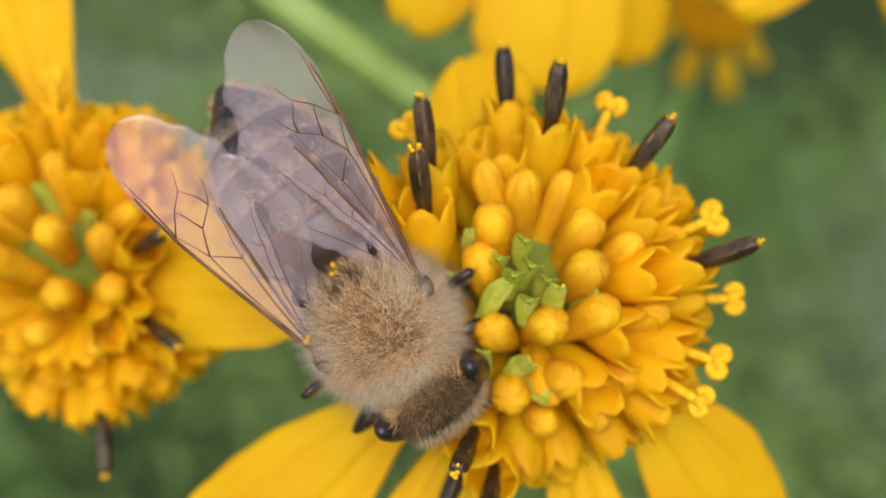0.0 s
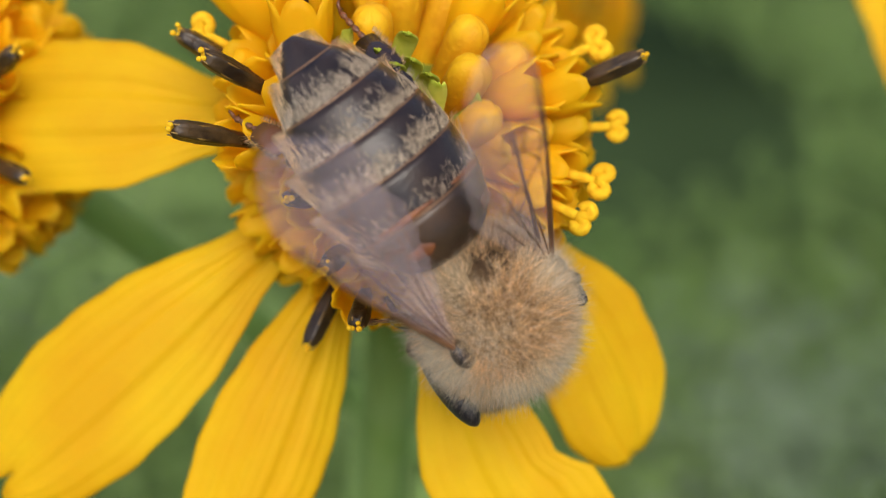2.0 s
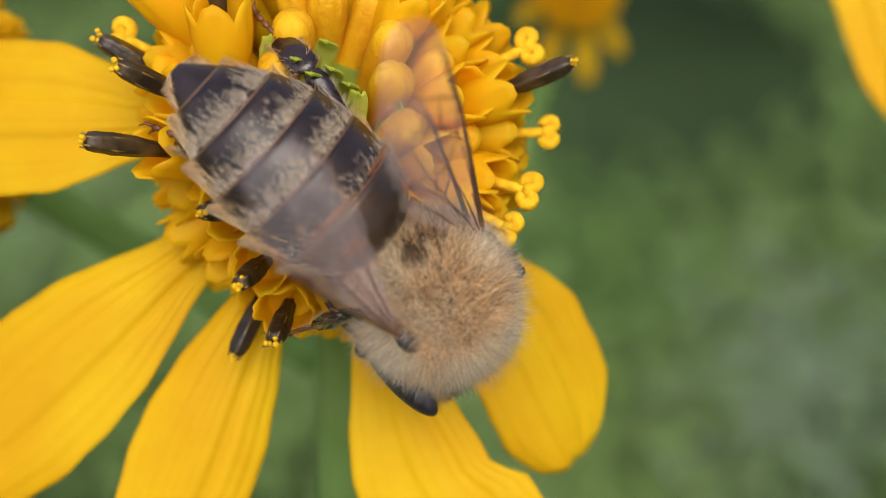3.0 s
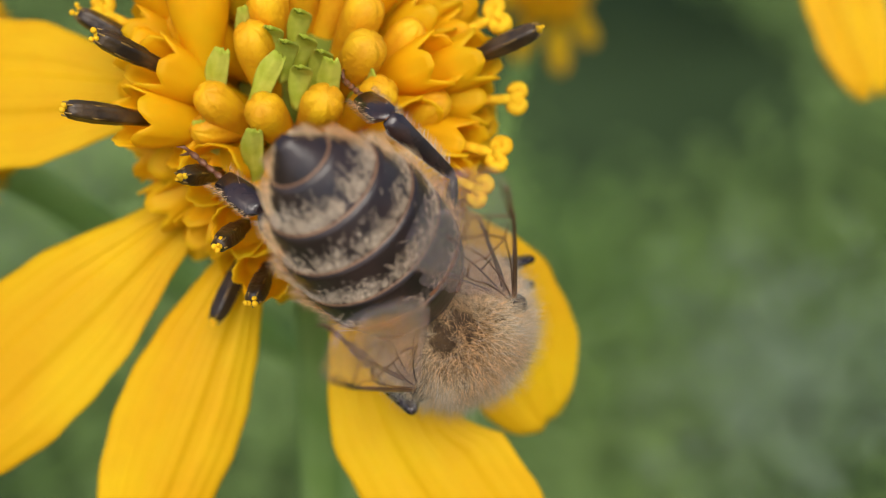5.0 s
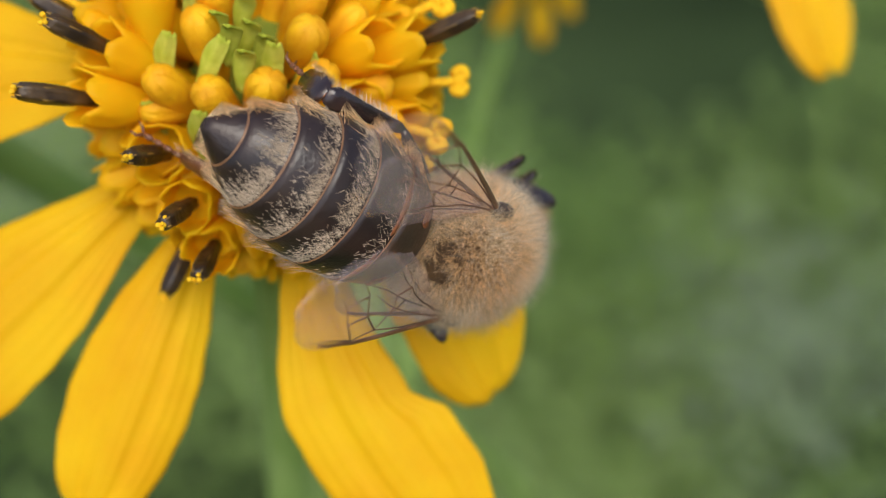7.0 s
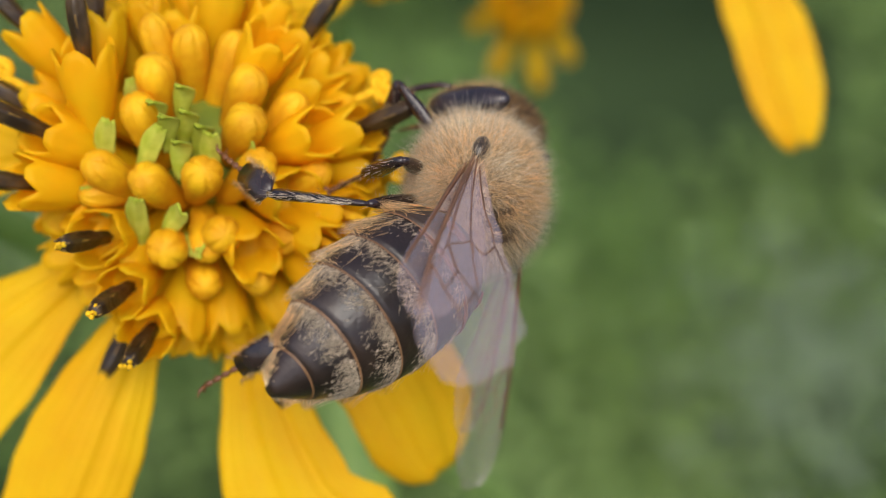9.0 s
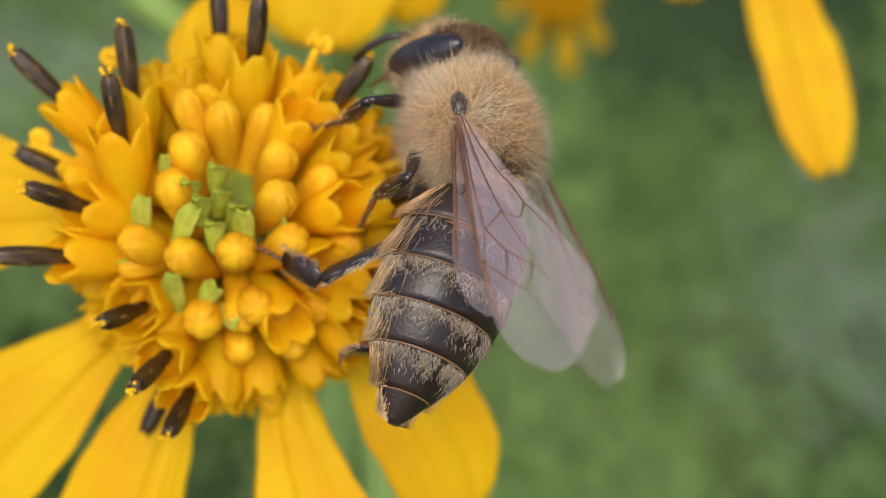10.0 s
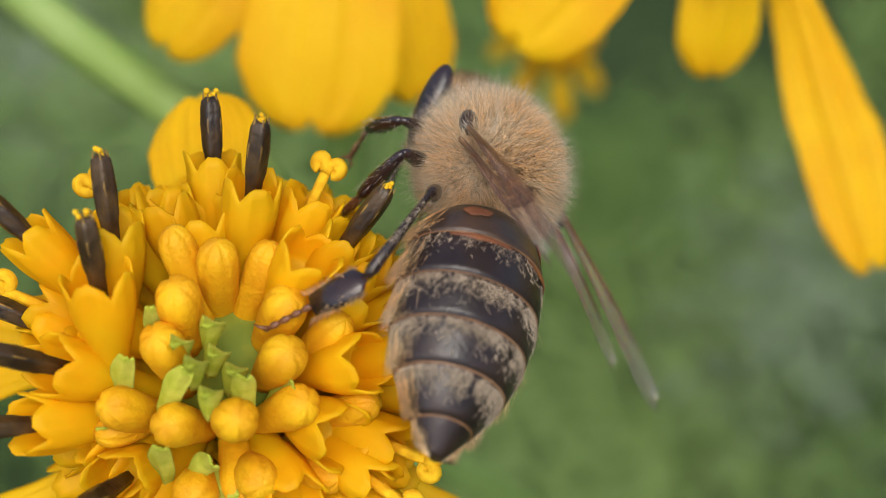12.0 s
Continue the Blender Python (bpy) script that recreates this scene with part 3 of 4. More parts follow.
thorax = part("thorax", ellipsoid(Shape(), (0, 0, 0), (1.9, 2.05, 1.75), shape=lambda p: Vector((p.x, p.y, p.z if p.z > 0 else p.z * .8))).mesh("thorax", SKIN), bee, "dark thorax under dense tan fur")
part("fur", furred(64000, (0, 0, 0), (1.9, 2.05, 1.75), .66, .0047, (0, -.3, .1), 1, lambda d: not scutellum(d, .3) and not (d.z > .62 + .1 * noise.noise(d * 4) and -.5 < d.y < .55 and noise.noise(d * 70) > .0), spread=.5), thorax, "tan thorax fur")
part("fur", furred(12000, (0, 0, 0), (1.9, 2.05, 1.75), .98, .005, (0, -.1, .05), 4, lambda d: not scutellum(d) and (abs(d.x) > .55 or d.y < -.7 or d.y > .7), spread=.45, mat=FUR_PALE), thorax, "long pale fur on the sides of the thorax")
part("fur", furred(10000, (0, 0, 0), (1.9, 2.05, 1.75), .58, .0062, (0, -.4, .1), 6, lambda d: not scutellum(d) and d.z + .15 * noise.noise(d * 4) > .66 and -.55 < d.y < .55, spread=.5, mat=FUR_DARK), thorax, "short brown fur on the back")
part("fur", furred(8000, (0, -.05, .0), (1.93, 2.1, 1.78), .74, .008, (0, -.4, .2), 2, lambda d: scutellum(d, 1.25 * abs(noise.noise(d * 23)) + .6), mat=FUR_BLACK, spread=.75), thorax, "dark hair tuft of the scutellum")

part("fur", furred(11000, (0, 0, 0), (1.9, 2.05, 1.75), .62, .008, (0, -.5, .1), 8, lambda d: .42 < abs(d.x) < .9 and -.72 < d.y < -.12 and .05 < d.z < .75 and noise.noise(d * 4) > -.1, mat=FUR_BLACK, spread=.5), thorax, "dark hair behind the wing hinges")
part("fur", furred(5200, (0, 0, 0), (1.95, 2.1, 1.8), .95, .0052, (0, -.5, .1), 9, lambda d: d.z > -.2 and not scutellum(d, .4), mat=FUR_PALE, spread=.5), thorax, "scattered long pale hair")

# head: a flattened wedge with big side eyes
head_ob = part("head", ellipsoid(Shape(), (0, .8, -.1), (1.7, .82, 1.65), shape=lambda p: Vector((p.x * (1 - .28 * max(-p.z, 0)), p.y, p.z))).mesh("head", SKIN), bee, "dark furry head", pose(0, 1.75 * MM, -.3 * MM, -15))
for sx in (-1, 1):
    part("eye", ellipsoid(Shape(), (0, 0, 0), (.43, .5, 1.42)).mesh("eye", EYE), head_ob, "glossy black compound eye", pose(sx * 1.44 * MM, .76 * MM, .1 * MM, 8, sx * 6, 0))
    part("antenna", Shape().tube([(sx * .3, 1.5, -.35), (sx * .55, 1.75, -.6), (sx * .8, 1.88, -.8)], [.1, .09, .09], 8).tube(
        [(sx * .8, 1.88, -.8), (sx * .95, 1.98, -1.3), (sx * 1.0, 1.95, -2.0), (sx * .95, 1.8, -2.7)], [.1, .11, .11, .09], 8).mesh("antenna", LEG), head_ob, "elbowed black antenna")
part("mouthparts", Shape().tube([(-.35, 1.1, -1.4), (-.2, 1.25, -1.9), (0, 1.3, -2.3)], [.22, .17, .05], 8).tube([(.35, 1.1, -1.4), (.2, 1.25, -1.9), (0, 1.3, -2.3)], [.22, .17, .05], 8).tube(
    [(0, 1.15, -1.5), (0, 1.25, -2.4), (0, 1.2, -3.1)], [.12, .08, .03], 7).mesh("mouthparts", TARSUS), head_ob, "rust-brown mandibles and tongue")
part("fur", furred(15000, (0, .8, -.1), (1.7, .82, 1.65), .62, .008, (0, .1, .25), 3, lambda d: abs(d.x) < .72 + .3 * max(-d.y - .45, 0) and ((d.y < -.12 and d.z < .75) or d.z < -.6 or (abs(d.x) < .6 and d.z < .45)), spread=.5), head_ob, "tan head fur")
part("fur", furred(9000, (0, .8, -.1), (1.7, .82, 1.65), .42, .008, (0, .2, .1), 7, lambda d: d.y > .3 and abs(d.x) < .8 and d.z < .05, spread=.5), head_ob, "short tan face fur")
part("fur", furred(8000, (0, .8, -.1), (1.7, .82, 1.65), .42, .008, (0, .0, .3), 5, lambda d: d.z > .35 and d.y < .6 and abs(d.x) < .66, spread=.5, mat=FUR_DARK), head_ob, "short dark fur on the crown")
part("fur", furred(9000, (0, .8, -.1), (1.7, .82, 1.65), .36, .008, (0, .1, .3), 11, lambda d: d.z > .25 and d.y > -.15 and abs(d.x) < .7, spread=.5, mat=FUR_BLACK), head_ob, "short black fur between the eyes")
part("fur", furred(7000, (0, .8, -.1), (1.7, .82, 1.65), .4, .007, (0, -.1, .2), 10, lambda d: abs(d.x) > .6 and d.y < -.3, spread=.4, mat=FUR_DARK), head_ob, "short brown fur behind the eyes")

# abdomen: overlapping dark rings that taper to a point; its joint is at the origin, it runs along -y
ABDOMEN_R = [(0, .35), (.35, 1.25), (.9, 1.75), (1.7, 2.02), (2.6, 2.1), (3.5, 2.07), (4.3, 1.9), (5.1, 1.6), (5.8, 1.16), (6.5, .62), (7.1, .06)]


def abdomen_radius(y):
    for (a, ra), (b, rb) in zip(ABDOMEN_R, ABDOMEN_R[1:]):
        if y <= b:
            u = (y - a) / (b - a)
            return ra + (rb - ra) * u
    return .1


def abdomen_point(y, ang, swell=0.0):
    r = abdomen_radius(y) + swell
    return (r * math.cos(ang), -y, r * math.sin(ang) * (.86 if math.sin(ang) > 0 else .66) - .1 * math.sin(math.pi * y / 7) - .1 * y)


abdomen = part("abdomen", Shape().rings([[abdomen_point(y * 7.0 / 24, TAU * j / 28, -.06) for j in range(28)] for y in range(25)]).mesh("abdomen", CUTICLE), bee, "striped abdomen of overlapping rings", pose(0, -1.85 * MM, .25 * MM))
BANDS = [(.25, 1.75), (1.65, 2.95), (2.85, 4.1), (4.0, 5.2), (5.1, 6.25), (6.15, 7.02)]
rng = random.Random(21)
for k, (y0, y1) in enumerate(BANDS):
    rings = []
    for i in range(7):
        u = i / 6
        rings.append([abdomen_point(y0 + (y1 - y0) * u, TAU * j / 36, .0 + .045 * u) for j in range(36)])
    rings.append([abdomen_point(y1 - .02, TAU * j / 36, -.05) for j in range(36)])
    part("tergite", Shape().rings(rings, cap=False).mesh("tergite", CUTICLE_BROWN if k == 0 else CUTICLE), abdomen, "glossy brown-black abdominal ring")
    if k < 5:
        part("ring_margin", Shape().rings([[abdomen_point(y, TAU * j / 36, h) for j in range(36)] for y, h in ((y1 - .02, .041), (y1 - .005, .052), (y1 + .012, .05), (y1 + .018, .02))], cap=False).mesh("ring_margin", AMBER), abdomen, "thin amber rear margin of the ring")
    # pale felt of short flat hairs at the front of each ring, and a thin fringe at its rear edge
    s = Shape()
    if k > 0:
        for _ in range(0 if k == 5 else 3300 if k > 1 else 700):
            u = abs(rng.gauss(.08, .22))
            ang = rng.uniform(-.35, math.pi + .35)
            if u > .78 or noise.noise(Vector((math.cos(ang) * 4, u * 2.5 + k * 3, math.sin(ang) * 4))) + .5 * noise.noise(Vector((math.cos(ang) * 11, u * 8 + k, math.sin(ang) * 11))) < rng.uniform(-.8, .35) + u * .75:
                continue
            y = y0 + .12 + (y1 - y0) * u
            a, b = Vector(abdomen_point(y, ang, .015 + .045 * u)), Vector(abdomen_point(y + rng.uniform(.09, .19), ang + rng.uniform(-.07, .07), .07 + .07 * u))
            s.hair(a, b, .0095)
    part("hair_band", s.mesh("hair_band", FELT), abdomen, "patchy cream hair band")
    s = Shape()
    for _ in range(380):
        ang = rng.choice((-.15, math.pi + .15)) + rng.gauss(0, .2)
        side = 1 - abs(math.sin(ang)) * .6
        a = Vector(abdomen_point(y1 - rng.uniform(0, .9) * (y1 - y0), ang, .03))
        b = Vector(abdomen_point(min(y1 + .1, 6.9), ang + rng.uniform(-.1, .1), .12 + .42 * side * rng.uniform(.3, 1)))
        s.hair(a, b, .007)
    part("fur", s.mesh("fur", FUR), abdomen, "tan fringe along the sides of the abdomen")


def fleck(y0, y1, a0, a1, swell):
    """A thin orange patch on the back of a ring."""
    def fn(u, v):
        round_off = math.sqrt(max(1 - (2 * v - 1) ** 2, .03)) * (1 + .2 * math.sin(11 * v + y0))
        return abdomen_point((y0 + y1) / 2 + (y1 - y0) * (u - .5) * round_off, a0 + (a1 - a0) * v, swell + .02 * math.sin(math.pi * u) * math.sin(math.pi * v))
    return Shape().sheet(fn, 6, 12, .03).mesh("fleck", FLECK)


for sx in (-1, 1):
    part("fleck", fleck(.75, 1.1, *sorted((math.pi / 2 + sx * .5, math.pi / 2 + sx * .95)), .035), abdomen, "orange patch on the first ring")
    part("fleck", fleck(1.79, 1.92, *sorted((math.pi / 2 + sx * .15, math.pi / 2 + sx * 1.0)), .045), abdomen, "orange front edge of the second ring")


# wings: the span runs along -y from the hinge, the leading edge towards +x (mirrored for the left side)
def wing_outline(u, fore):
    """Leading and trailing edge at u along the span: broad past the middle, with a rounded end."""
    wide, peak, edge = (1.42, .66, .32) if fore else (1.02, .58, .16)
    w = .1 + (wide - .1) * min(u / peak, 1) ** (1.1 if fore else .8)
    lead = .08 + edge * math.sin(math.pi * min(u, peak) * .75)
    mid = lead - w
    if u > peak:
        w *= math.sqrt(max(1 - ((u - peak) / (1 - peak)) ** 2.3, 0))
        mid += .25 * (u - peak) / (1 - peak)
    return mid + w + .002, mid - w - .002


def wing_point(u, v, fore, length, sx):
    lead, trail = wing_outline(u, fore)
    worn = .1 * noise.noise(Vector((u * 14, fore * 3.0, sx * 5.0))) + .05 * noise.noise(Vector((u * 40, 2.0, sx * 3.0)))
    x = lead + (trail - lead) * v * (1 + worn * v * v * (1 if u > .25 else u * 4))
    z = .10 * math.sin(7 * v + 2 * u) * min(u * 3, 1) * .6 - .25 * v * u * .6
    return Vector((sx * x, -u * length, z))


FORE_VEINS = [((0, .0), (.3, .02), (.6, .0), (.8, .04)), ((0, .15), (.3, .12), (.5, .14), (.62, .03)), ((0, .35), (.2, .4), (.42, .46), (.6, .55)), ((0, .6), (.2, .75), (.4, .86), (.55, .93)),
              ((.5, .14), (.58, .3), (.62, .5), (.7, .62)), ((.42, .46), (.46, .3), (.5, .14)), ((.62, .03), (.68, .2), (.72, .38), (.78, .5)), ((.58, .3), (.68, .2)), ((.62, .5), (.72, .38)), ((.4, .86), (.45, .65), (.42, .46)), ((.62, .03), (.75, .08), (.86, .06))]
HIND_VEINS = [((0, .0), (.4, .04), (.8, .05)), ((0, .3), (.35, .35), (.6, .4), (.8, .5)), ((0, .6), (.3, .7), (.5, .8)), ((.35, .35), (.42, .04))]


def wing(side, fore, length):
    sx = 1 if side > 0 else -1
    w = Shape().sheet(lambda u, v: wing_point(1 - (1 - u) ** 1.7, v, fore, length, sx), 34, 14, .012).mesh("wing_skin", MEMBRANE)
    ob = part("forewing" if fore else "hindwing", w, bee, "clear brown-veined wing with a worn edge")
    for line in (FORE_VEINS if fore else HIND_VEINS):
        pts = []
        for (u0, v0), (u1, v1) in zip(line, line[1:]):
            for i in range(5):
                k = i / 5
                pts.append(wing_point(u0 + (u1 - u0) * k, v0 + (v1 - v0) * k, fore, length, sx))
        pts.append(wing_point(*line[-1], fore, length, sx))
        lead = line[0] == (0, .0)
        part("vein", Shape().tube(pts, [(.08 if lead else .027) * (1 - .6 * i / len(pts)) for i in range(len(pts))], 6).mesh("vein", VEIN), ob, "brown wing vein")
    return ob


WINGS = {(side, fore): wing(side, fore, 8.6 if fore else 6.2) for side in (-1, 1) for fore in (True, False)}


for sx in (-1, 1):
    part("tegula", ellipsoid(Shape(), (sx * 1.8, -.05, .98), (.3, .42, .24), 10, 14).mesh("tegula", CUTICLE), bee, "glossy dark wing hinge")

# legs: three pieces each, keyed in the bee's space
LEGS = {}
LEG_SIZE = {"fore": (2.3, 1.9, 2.2), "mid": (2.6, 2.2, 2.5), "hind": (2.7, 2.9, 3.2)}
LEG_ROOT = {"fore": (.85, 1.15, -1.0), "mid": (.95, -.1, -1.1), "hind": (.9, -1.1, -.95)}


def leg_piece(name, length, r0, r1, r2, flat, mat, label, hairs, seed):
    """A leg piece along +z from its joint, thickened in the middle and hairy."""
    rng = random.Random(seed)
    s = Shape().tube([(0, 0, length * u) for u in (0, .06, .3, .6, .9, 1)], [r0 * .6, r0, (r0 + r1) / 2, r1, r2, r2 * .6], 12, flat, (0, 1, 0))
    ob = part(name, s.mesh(name, mat), bee, label)
    h = Shape()
    for _ in range(hairs):
        u, a = rng.uniform(.1, .95), (rng.choice((0, math.pi)) + rng.gauss(0, .3) if hairs > 200 else rng.uniform(0, TAU))
        r = (r0 + (r1 - r0) * min(u / .6, 1)) * .9
        p = Vector((r * flat * math.sin(a), r * math.cos(a), u * length))
        d = Vector((math.sin(a) * .6, math.cos(a), .7 + rng.uniform(-.3, .3))).normalized()
        h.hair(p, p + d * rng.uniform(.1, .24) * (1.6 if hairs > 200 else 1), .006)
    part("bristles", h.mesh("bristles", FUR_PALE), ob, "pale bristles")
    return ob


def tarsus_piece(which, sx, length, seed):
    """The foot: a long first joint, four short ones and two claws."""
    s = Shape()
    wide = .42 if which == "hind" else .15
    s.tube([(0, 0, 0), (0, 0, length * .08), (0, 0, length * .3), (0, 0, length * .5)], [.1, wide, wide, wide * .75], 10, .4, (0, 1, 0))
    z = length * .5
    for i in range(4):
        s.tube([(0, 0, z), (0, 0, z + length * .05), (0, 0, z + length * .105)], [.05, .1, .06], 8)
        z += length * .105
    for cx in (-1, 1):
        s.tube([(0, 0, z), (cx * .16, .05, z + .16), (cx * .2, .2, z + .3)], [.06, .05, .015], 6)
    me = s.mesh("tarsus", TARSUS)
    if which == "hind":                      # dark outside, rust-coloured inside
        me.materials.append(LEG)
        for p in me.polygons:
            p.material_index = 1 if p.center.z < length * .5 * MM and p.normal.x * sx < 0 else 0
    ob = part("tarsus", me, bee, "rust-brown jointed foot with claws")
    rng = random.Random(seed)
    h = Shape()
    for _ in range(420 if which == "hind" else 50):
        u, a = rng.uniform(.03, .55), (rng.choice((0, math.pi)) + rng.gauss(0, .35) if which == "hind" else rng.uniform(0, TAU))
        p = Vector((wide * .35 * math.sin(a), wide * .85 * math.cos(a), u * length))
        h.hair(p, p + Vector((math.sin(a) * .6, math.cos(a), .6)).normalized() * rng.uniform(.12, .28), .006)
    part("bristles", h.mesh("bristles", FUR), ob, "pale bristles")
    return ob


for n_leg, which in enumerate(("fore", "mid", "hind")):
    f_len, t_len, s_len = LEG_SIZE[which]
    for sx in (-1, 1):
        LEGS[which, sx] = (leg_piece("femur", f_len, .22, .27 if which == "hind" else .25, .16, .8, LEG, "glossy dark leg joint", 70, n_leg * 7 + sx),
                           leg_piece("tibia", t_len, .17, .28 if which == "hind" else .29, .35 if which == "hind" else .22, .5 if which == "hind" else .8, LEG, "glossy dark shin", 360 if which == "hind" else 130, n_leg * 9 + sx),
                           tarsus_piece(which, sx, s_len, n_leg * 11 + sx))


# ---------------------------------------------------------------- what moves
def between(rows, t):
    """A row's values at t, straight between the rows."""
    for (a, *va), (b, *vb) in zip(rows, rows[1:]):
        if t <= b:
            u = max(0.0, (t - a) / (b - a))
            return [x + (y - x) * u for x, y in zip(va, vb)]
    return list(rows[-1][1:])


def leg_rows(which, sx, feet, times):
    """Poses of femur, tibia and foot in the bee's space, so that the foot stands where feet says."""
    f_len, t_len, s_len = LEG_SIZE[which]
    root = Vector(LEG_ROOT[which])
    root.x *= sx
    out = ([], [], [])
    for t in times:
        foot = Vector(between(feet, t))
        way = foot - root
        far = way.length
        reach = (f_len + t_len + s_len * .9) * .97
        if far > reach:
            foot = root + way * reach / far
            way, far = foot - root, reach
        late = min(max((t - 7.2) / 1.6, 0), 1) if which == "hind" and sx < 0 else 0
        if which == "hind" and t < 2:           # folded under the abdomen at first
            late = min((2 - t) / .5, 1)
        outward = Vector((sx * 1.1, .4 if which == "hind" else .2, .6)).lerp(Vector((sx * .3, -1.0, .1)), late)
        hint = (outward - way.normalized() * outward.dot(way.normalized())).normalized()
        ankle = foot - way.normalized() * s_len * .8 + hint * s_len * .45
        ankle = foot + (ankle - foot).normalized() * s_len
        leg = ankle - root
        d = min(leg.length, (f_len + t_len) * .995)
        d = max(d, abs(f_len - t_len) * 1.05)
        ankle = root + leg.normalized() * d
        fixed = STANCE.get((which, sx))
        if fixed and fixed[0][0] <= t <= fixed[-1][0]:
            v = between(fixed, t)
            ankle, end, outward = Vector(v[:3]), Vector(v[3:6]), Vector(v[6:]) - root
            d = min((ankle - root).length, (f_len + t_len) * .995)
            step = (end - ankle).normalized()
            ankle = root + (ankle - root).normalized() * d
            foot = ankle + step * s_len
        leg = ankle - root
        along = (f_len ** 2 - t_len ** 2 + d * d) / (2 * d)
        high = math.sqrt(max(f_len ** 2 - along ** 2, 0))
        h2 = (outward - leg.normalized() * outward.dot(leg.normalized())).normalized()
        knee = root + leg.normalized() * along + h2 * high
        for rows, a, b in zip(out, (root, knee, ankle), (knee, ankle, foot)):
            z = (b - a).normalized()
            x = h2.cross(z)
            x = x.normalized() if x.length > 1e-4 else z.orthogonal().normalized()
            m = Matrix((x, z.cross(x), z)).transposed().to_4x4()
            if rows is out[2] and which == "hind" and sx < 0:      # the flat foot turns over as she climbs
                m = m @ Matrix.Rotation(radians(75) * min(max((t - 7.2) / 1.6, 0), 1), 4, "Z")
            rows.append((t, Matrix.Translation(a * MM) @ m))
    return out


def wing_rows(side, fore, ways, times):
    """Wing poses from the span's direction in the bee's space."""
    rows = []
    hinge = Vector((side * 1.75, -.2 if fore else -.6, .95 if fore else .8))
    for t in times:
        w = Vector(between(ways, t)).normalized()
        if not fore:
            fold = between(HIND_FOLD, t)[0 if side < 0 else 1]
            w = (w + Vector((-side * fold, 0, fold * .6 - .08))).normalized()
        y = -w
        up = Vector((*between(LEFT_LEAN if side < 0 else RIGHT_LEAN, t), 1))
        z = (up - y * up.dot(y)).normalized()
        rows.append((t, Matrix.Translation(hinge * MM) @ Matrix((y.cross(z), y, z)).transposed().to_4x4()))
    return rows


TIMES = [0, .5, 1, 1.5, 2, 2.5, 3, 3.6, 4.3, 5, 5.5, 6, 6.2, 6.35, 6.5, 6.85, 7, 7.2, 7.8, 8.3, 8.8, 9, 9.5, 10, 10.5, 11, 11.5, 12]
HIND_FOLD = [(0, .26, .26), (1.5, .26, .26), (2, .08, .08), (7.2, .08, .08), (8.8, -.06, .1), (11.5, -.06, .1), (12, .1, .1)]       # how far the left and right hind wings lie over the back
LEFT_LEAN = [(0, 0, .1), (7.2, 0, .1), (8.8, -1, .1), (11.5, -1, .1), (12, .3, .4)]
RIGHT_LEAN = [(0, 0, .1), (7.2, 0, .1), (8.8, -.35, .1), (11.5, -.35, .1), (12, .2, .35)]
LEFT_WING = [(0, -0.18, -0.87, 0.45), (0.5, -0.21, -0.91, 0.35), (1, -0.16, -0.83, 0.53), (1.5, -0.09, -0.82, 0.56), (2, 0.09, -0.70, 0.71), (2.5, 0.09, -0.65, 0.76), (3, 0.10, -0.67, 0.74), (5, -0.23, -0.88, 0.40), (5.5, -0.21, -0.88, 0.43), (6, -0.41, -0.83, 0.38), (6.5, -0.50, -0.79, 0.35), (6.85, -0.50, -0.79, 0.35), (7, -0.44, -0.75, 0.49), (7.2, -0.34, -0.85, 0.40), (8.8, -0.28, -0.92, 0.29), (9, -0.20, -0.96, 0.22), (9.5, -0.22, -0.95, 0.21), (10, -0.19, -0.95, 0.23), (10.5, -0.16, -0.96, 0.22), (11, -0.18, -0.96, 0.22), (11.5, -0.20, -0.92, 0.32), (12, -0.14, -0.78, 0.61)]
RIGHT_WING = [(0, 0.10, -0.87, 0.48), (0.5, 0.25, -0.87, 0.42), (1, 0.16, -0.80, 0.58), (1.5, 0.22, -0.78, 0.58), (2, 0.42, -0.75, 0.50), (2.5, 0.42, -0.75, 0.50), (3, 0.40, -0.60, 0.69), (5, 0.02, -0.87, 0.50), (5.5, 0.04, -0.88, 0.48), (6, -0.15, -0.83, 0.53), (6.5, -0.32, -0.84, 0.44), (6.85, -0.25, -0.84, 0.48), (7, -0.14, -0.84, 0.53), (7.2, 0.87, -0.17, -0.47), (8.8, 0.95, -0.17, -0.26), (9, 0.84, -0.45, -0.29), (9.5, 0.69, -0.68, -0.25), (10, 0.80, -0.58, -0.15), (10.5, 0.83, -0.48, -0.27), (11, 0.81, -0.50, -0.32), (11.5, 0.82, -0.55, -0.17), (12, 0.95, -0.11, -0.30)]
